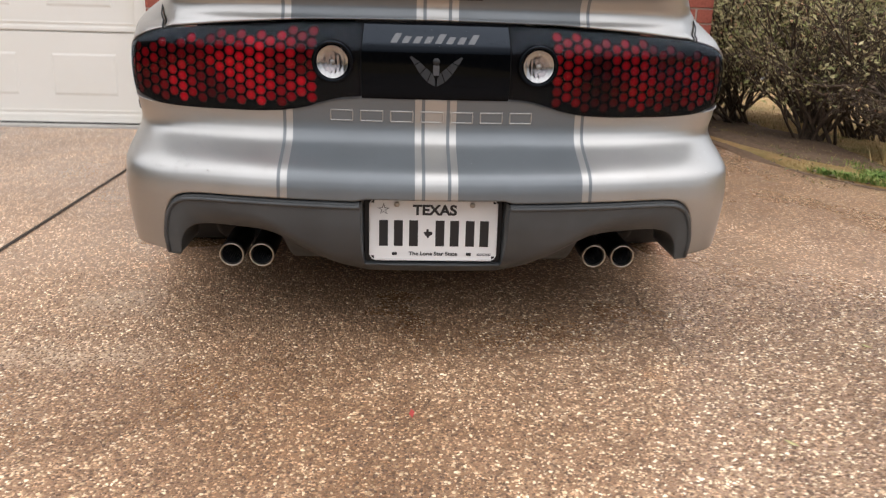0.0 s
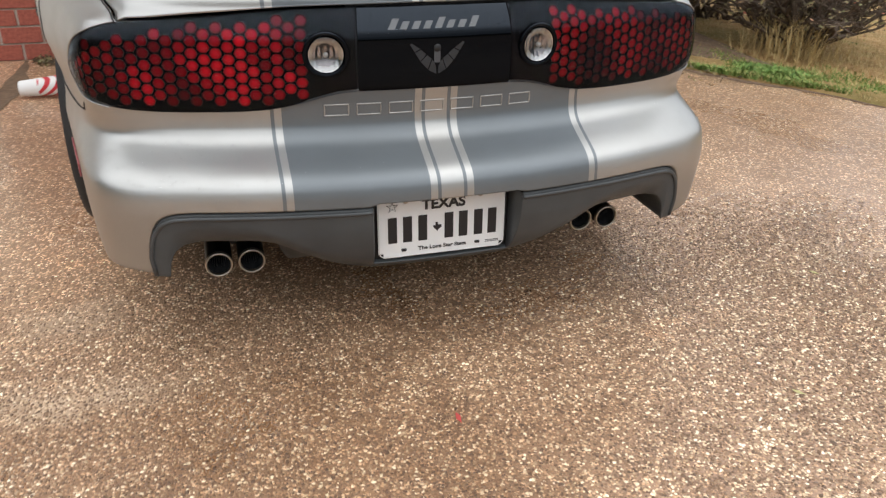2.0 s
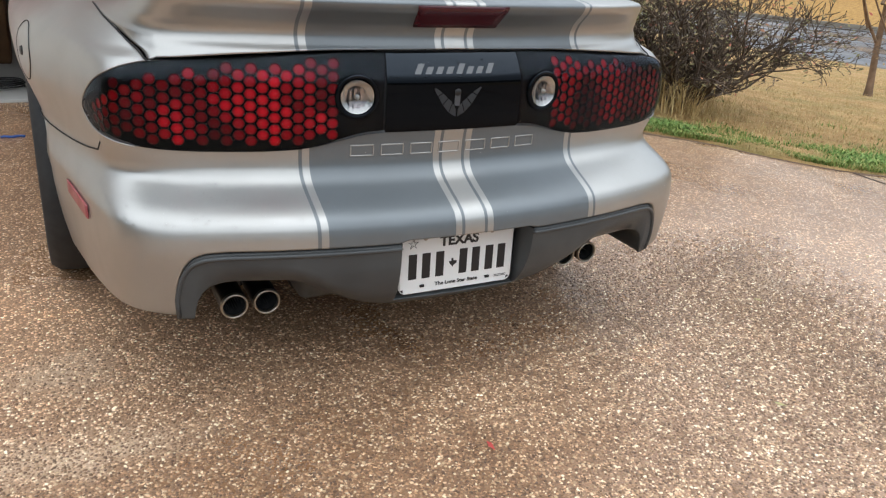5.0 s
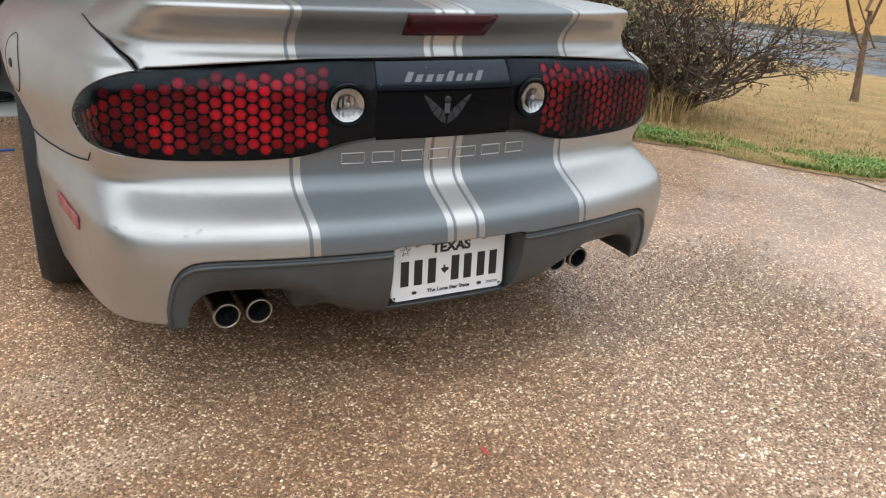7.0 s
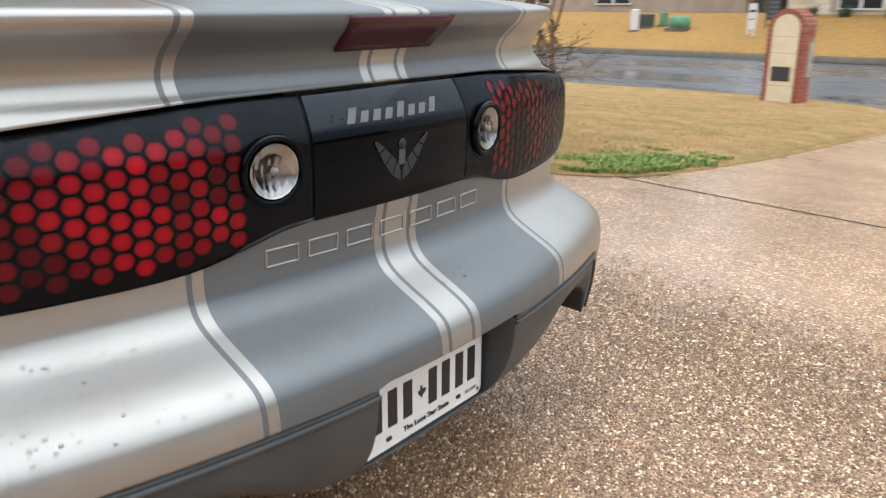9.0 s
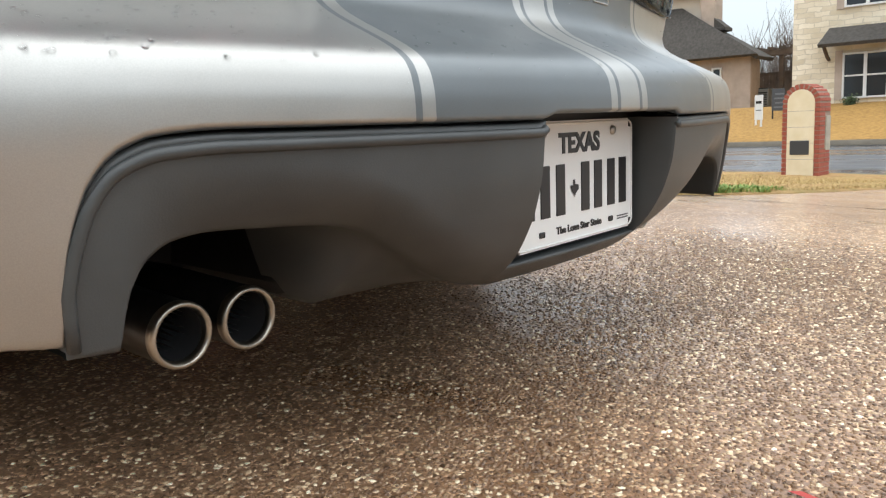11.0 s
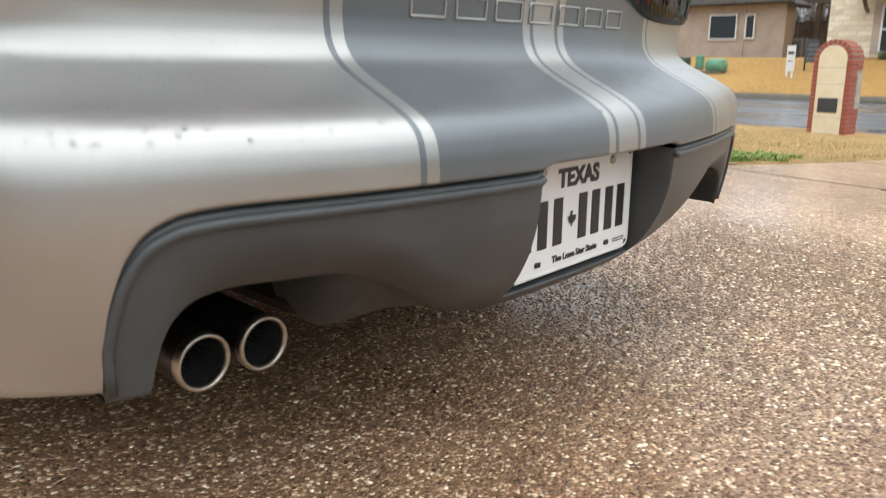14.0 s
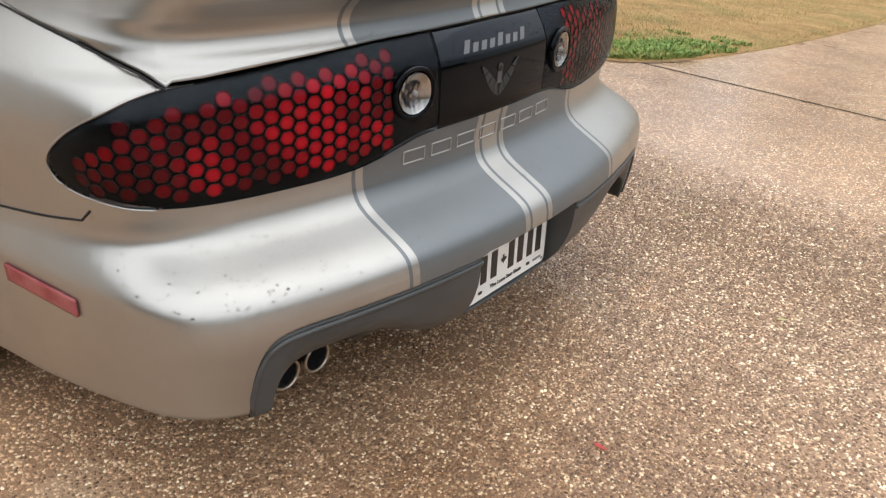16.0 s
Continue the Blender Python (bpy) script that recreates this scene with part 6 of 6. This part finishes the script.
def build_street_things():
    s = new("yard_sign")
    s.matrix_world = Matrix.Translation(on_ground(24.7, 7.44, 0.1))
    tagged(s, "white yard sign post on the far lawn", "sign")
    box("panel", -0.02, -0.13, 0.22, 0.02, 0.12, 0.98, WHITE, s, 0.005)
    box("leg", -0.015, -0.11, 0.0, 0.015, -0.05, 0.24, WHITE, s, 0.003)
    box("leg", -0.015, 0.05, 0.06, 0.015, 0.11, 0.24, WHITE, s, 0.003)
    box("sign_bar", -0.024, -0.09, 0.72, -0.019, 0.08, 0.80, BLACK, s)
    box("sign_bar", -0.024, -0.08, 0.50, -0.019, 0.07, 0.53, BADGE, s)
    d = new("yard_sign")
    d.matrix_world = Matrix.Translation(on_ground(25.9, 7.2, 0.1)) @ pose(0, 0, 0, 0, 0, 30)
    tagged(d, "dark panel sign on two legs", "sign")
    box("panel", -0.02, -0.2, 0.25, 0.02, 0.2, 0.95, EMBLEM, d, 0.005)
    for k in range(4):
        box("sign_bar", -0.026, -0.17, 0.34 + 0.14 * k, -0.019, 0.14 - 0.04 * (k % 2), 0.39 + 0.14 * k, BADGE, d)
    for y in (-0.17, 0.17):
        box("leg", -0.02, y - 0.02, 0, 0.02, y + 0.02, 0.27, BLACK, d)
    green = varied("green_utility_paint", (0.10, 0.26, 0.16), (0.16, 0.34, 0.22), 3, 0.6)
    dark_green = varied("dark_green_utility_paint", (0.05, 0.07, 0.06), (0.09, 0.11, 0.10), 3, 0.6)
    for x, y, w, hh, mat, lab in ((25.08, 11.49, 0.24, 0.72, WHITE, "pale utility pedestal"), (25.71, 11.34, 0.42, 0.44, dark_green, "dark green utility box"), (25.94, 10.82, 0.24, 0.46, green, "green utility pedestal"), (25.48, 10.05, 0.66, 0.44, green, "green domed transformer box")):
        u = new("utility_box")
        u.matrix_world = Matrix.Translation(on_ground(x, y, 0.1))
        tagged(u, lab + " on the far lawn", "utility box", "utility boxes")
        box("housing", -w / 2, -w / 2, 0, w / 2, w / 2, hh, mat, u, 0.18 if w > 0.6 else 0.04)
        box("plinth", -w / 2 - 0.04, -w / 2 - 0.04, -0.1, w / 2 + 0.04, w / 2 + 0.04, 0.04, CONCRETE, u, 0.01)
    ac = new("air_conditioner")
    ac.matrix_world = Matrix.Translation(Vector((33.4, 10.02, 0.55)))
    tagged(ac, "grey air-conditioning unit beside the tan house", "air conditioner")
    grey = varied("grey_sheet_metal", (0.16, 0.165, 0.16), (0.24, 0.245, 0.24), 4, 0.5)
    box("casing", -0.38, -0.38, -0.4, 0.38, 0.38, 0.82, grey, ac, 0.03)
    for k in range(8):
        box("louvre", -0.392, -0.33, -0.02 + 0.095 * k, -0.378, 0.33, 0.02 + 0.095 * k, BLACK, ac, 0.004)
    box("top_grille", -0.34, -0.34, 0.82, 0.34, 0.34, 0.86, BLACK, ac, 0.015)
    p = new("stone_mailbox")
    p.matrix_world = Matrix.Translation(on_ground(23.3, 1.65, 0.1))
    tagged(p, "square tan brick mailbox pillar by the kerb", "mailbox")
    box("pillar", -0.3, -0.33, -0.1, 0.3, 0.33, 1.5, TAN, p, 0.015)
    box("base_block", -0.34, -0.37, -0.1, 0.34, 0.37, 0.42, PALE_FACE, p, 0.02)
    box("cap", -0.35, -0.38, 1.5, 0.35, 0.38, 1.6, SIDING, p, 0.02)
    box("mail_door", -0.32, -0.14, 1.05, -0.29, 0.14, 1.35, BLACK, p, 0.01)
    for i, (y, n, r) in enumerate(((6.5, 500, 0.11), (5.5, 600, 0.13), (4.1, 600, 0.12), (3.2, 900, 0.16), (0.8, 700, 0.14))):
        rnd = random.Random(60 + i)
        b = new("foundation_shrub")
        tagged(b, "small evergreen shrub against the stone house" if i < 4 else "dry tan ornamental grass clump beside the front door", "shrub", "foundation shrubs")
        base = on_ground(27.75, y, 0.1)
        limbs = branches(rnd, base, 8, 0.16 if r < 0.15 else 0.27, 0.6, 1, 0.012)
        limbs_mesh("branchwork", limbs, BARK, b, 4)
        leaves_mesh("foliage", rnd, [q for pts, _ in limbs for q in pts[1:]], n, 0.045 if i < 4 else 0.07, r * 0.5, EVERGREEN if i < 4 else STRAW, b)
    for i, (x, y, hgt) in enumerate(((46, 10.5, 1.0), (48, 13.0, 1.1), (52, 12, 1.15), (50, 9.0, 0.95), (44, 8.6, 0.8), (55, 15.5, 1.2))):
        t = new("bare_tree")
        tagged(t, "distant bare winter tree behind the houses", "tree", "distant trees")
        base = Vector((x, y, 0.3))
        trunk = [base + Vector((0.05 * math.sin(k + i), 0.05 * math.cos(k), 0.4 * k)) for k in range(7)]
        limbs_mesh("trunk", [(trunk, [0.2, 0.18, 0.16, 0.15, 0.13, 0.11, 0.09])], BARK, t, 7)
        limbs = []
        for k in range(9):
            limbs += branches(random.Random(200 + 10 * i + k), trunk[3 + k % 4], 1, 2.1 * hgt, 0.8, 3, 0.05, 0.05, 0.3)
        limbs_mesh("crown", limbs, BARK, t, 3)


build_street_things()


def build_tree_line():
    """A plain unseen belt of trees and hedges that closes the place behind the camera and beyond the house."""
    m = varied("dark_tree_belt", (0.035, 0.035, 0.022), (0.09, 0.085, 0.05), 0.5, 0.95, 0.1, 3, 2)
    rows = []
    for v in (0.0, 0.35, 0.7, 0.88, 1.0):
        r = []
        for k in range(161):
            a = radians(150 + 168 * k / 160)
            tall = lerp([(0, 1.0), (48, 1.0), (80, 0.0), (160, 0.0)], k)      # tall trees beside the drive, low hedge far behind, set for the paint's reflections
            h = 3.0 + 4.4 * tall + (0.6 + 1.6 * tall) * noise.noise((k * 0.23, 1.0, 2.0)) + (0.2 + 0.9 * tall) * noise.noise((k * 0.9, 4.0, 2.0))
            d = 30 - 12 * tall + 1.2 * noise.noise((k * 0.7, v * 3, 8.0)) + 1.5 * v * v
            r.append(Vector((d * math.cos(a) - 2, d * math.sin(a), -2.0 + (h + 2.0) * v)))
        rows.append(r)
    b = sheet("backdrop", rows, m, smooth=False)
    tagged(b, "unseen dark belt of trees added on the near side of the street", "trees", kind="structure")


build_tree_line()
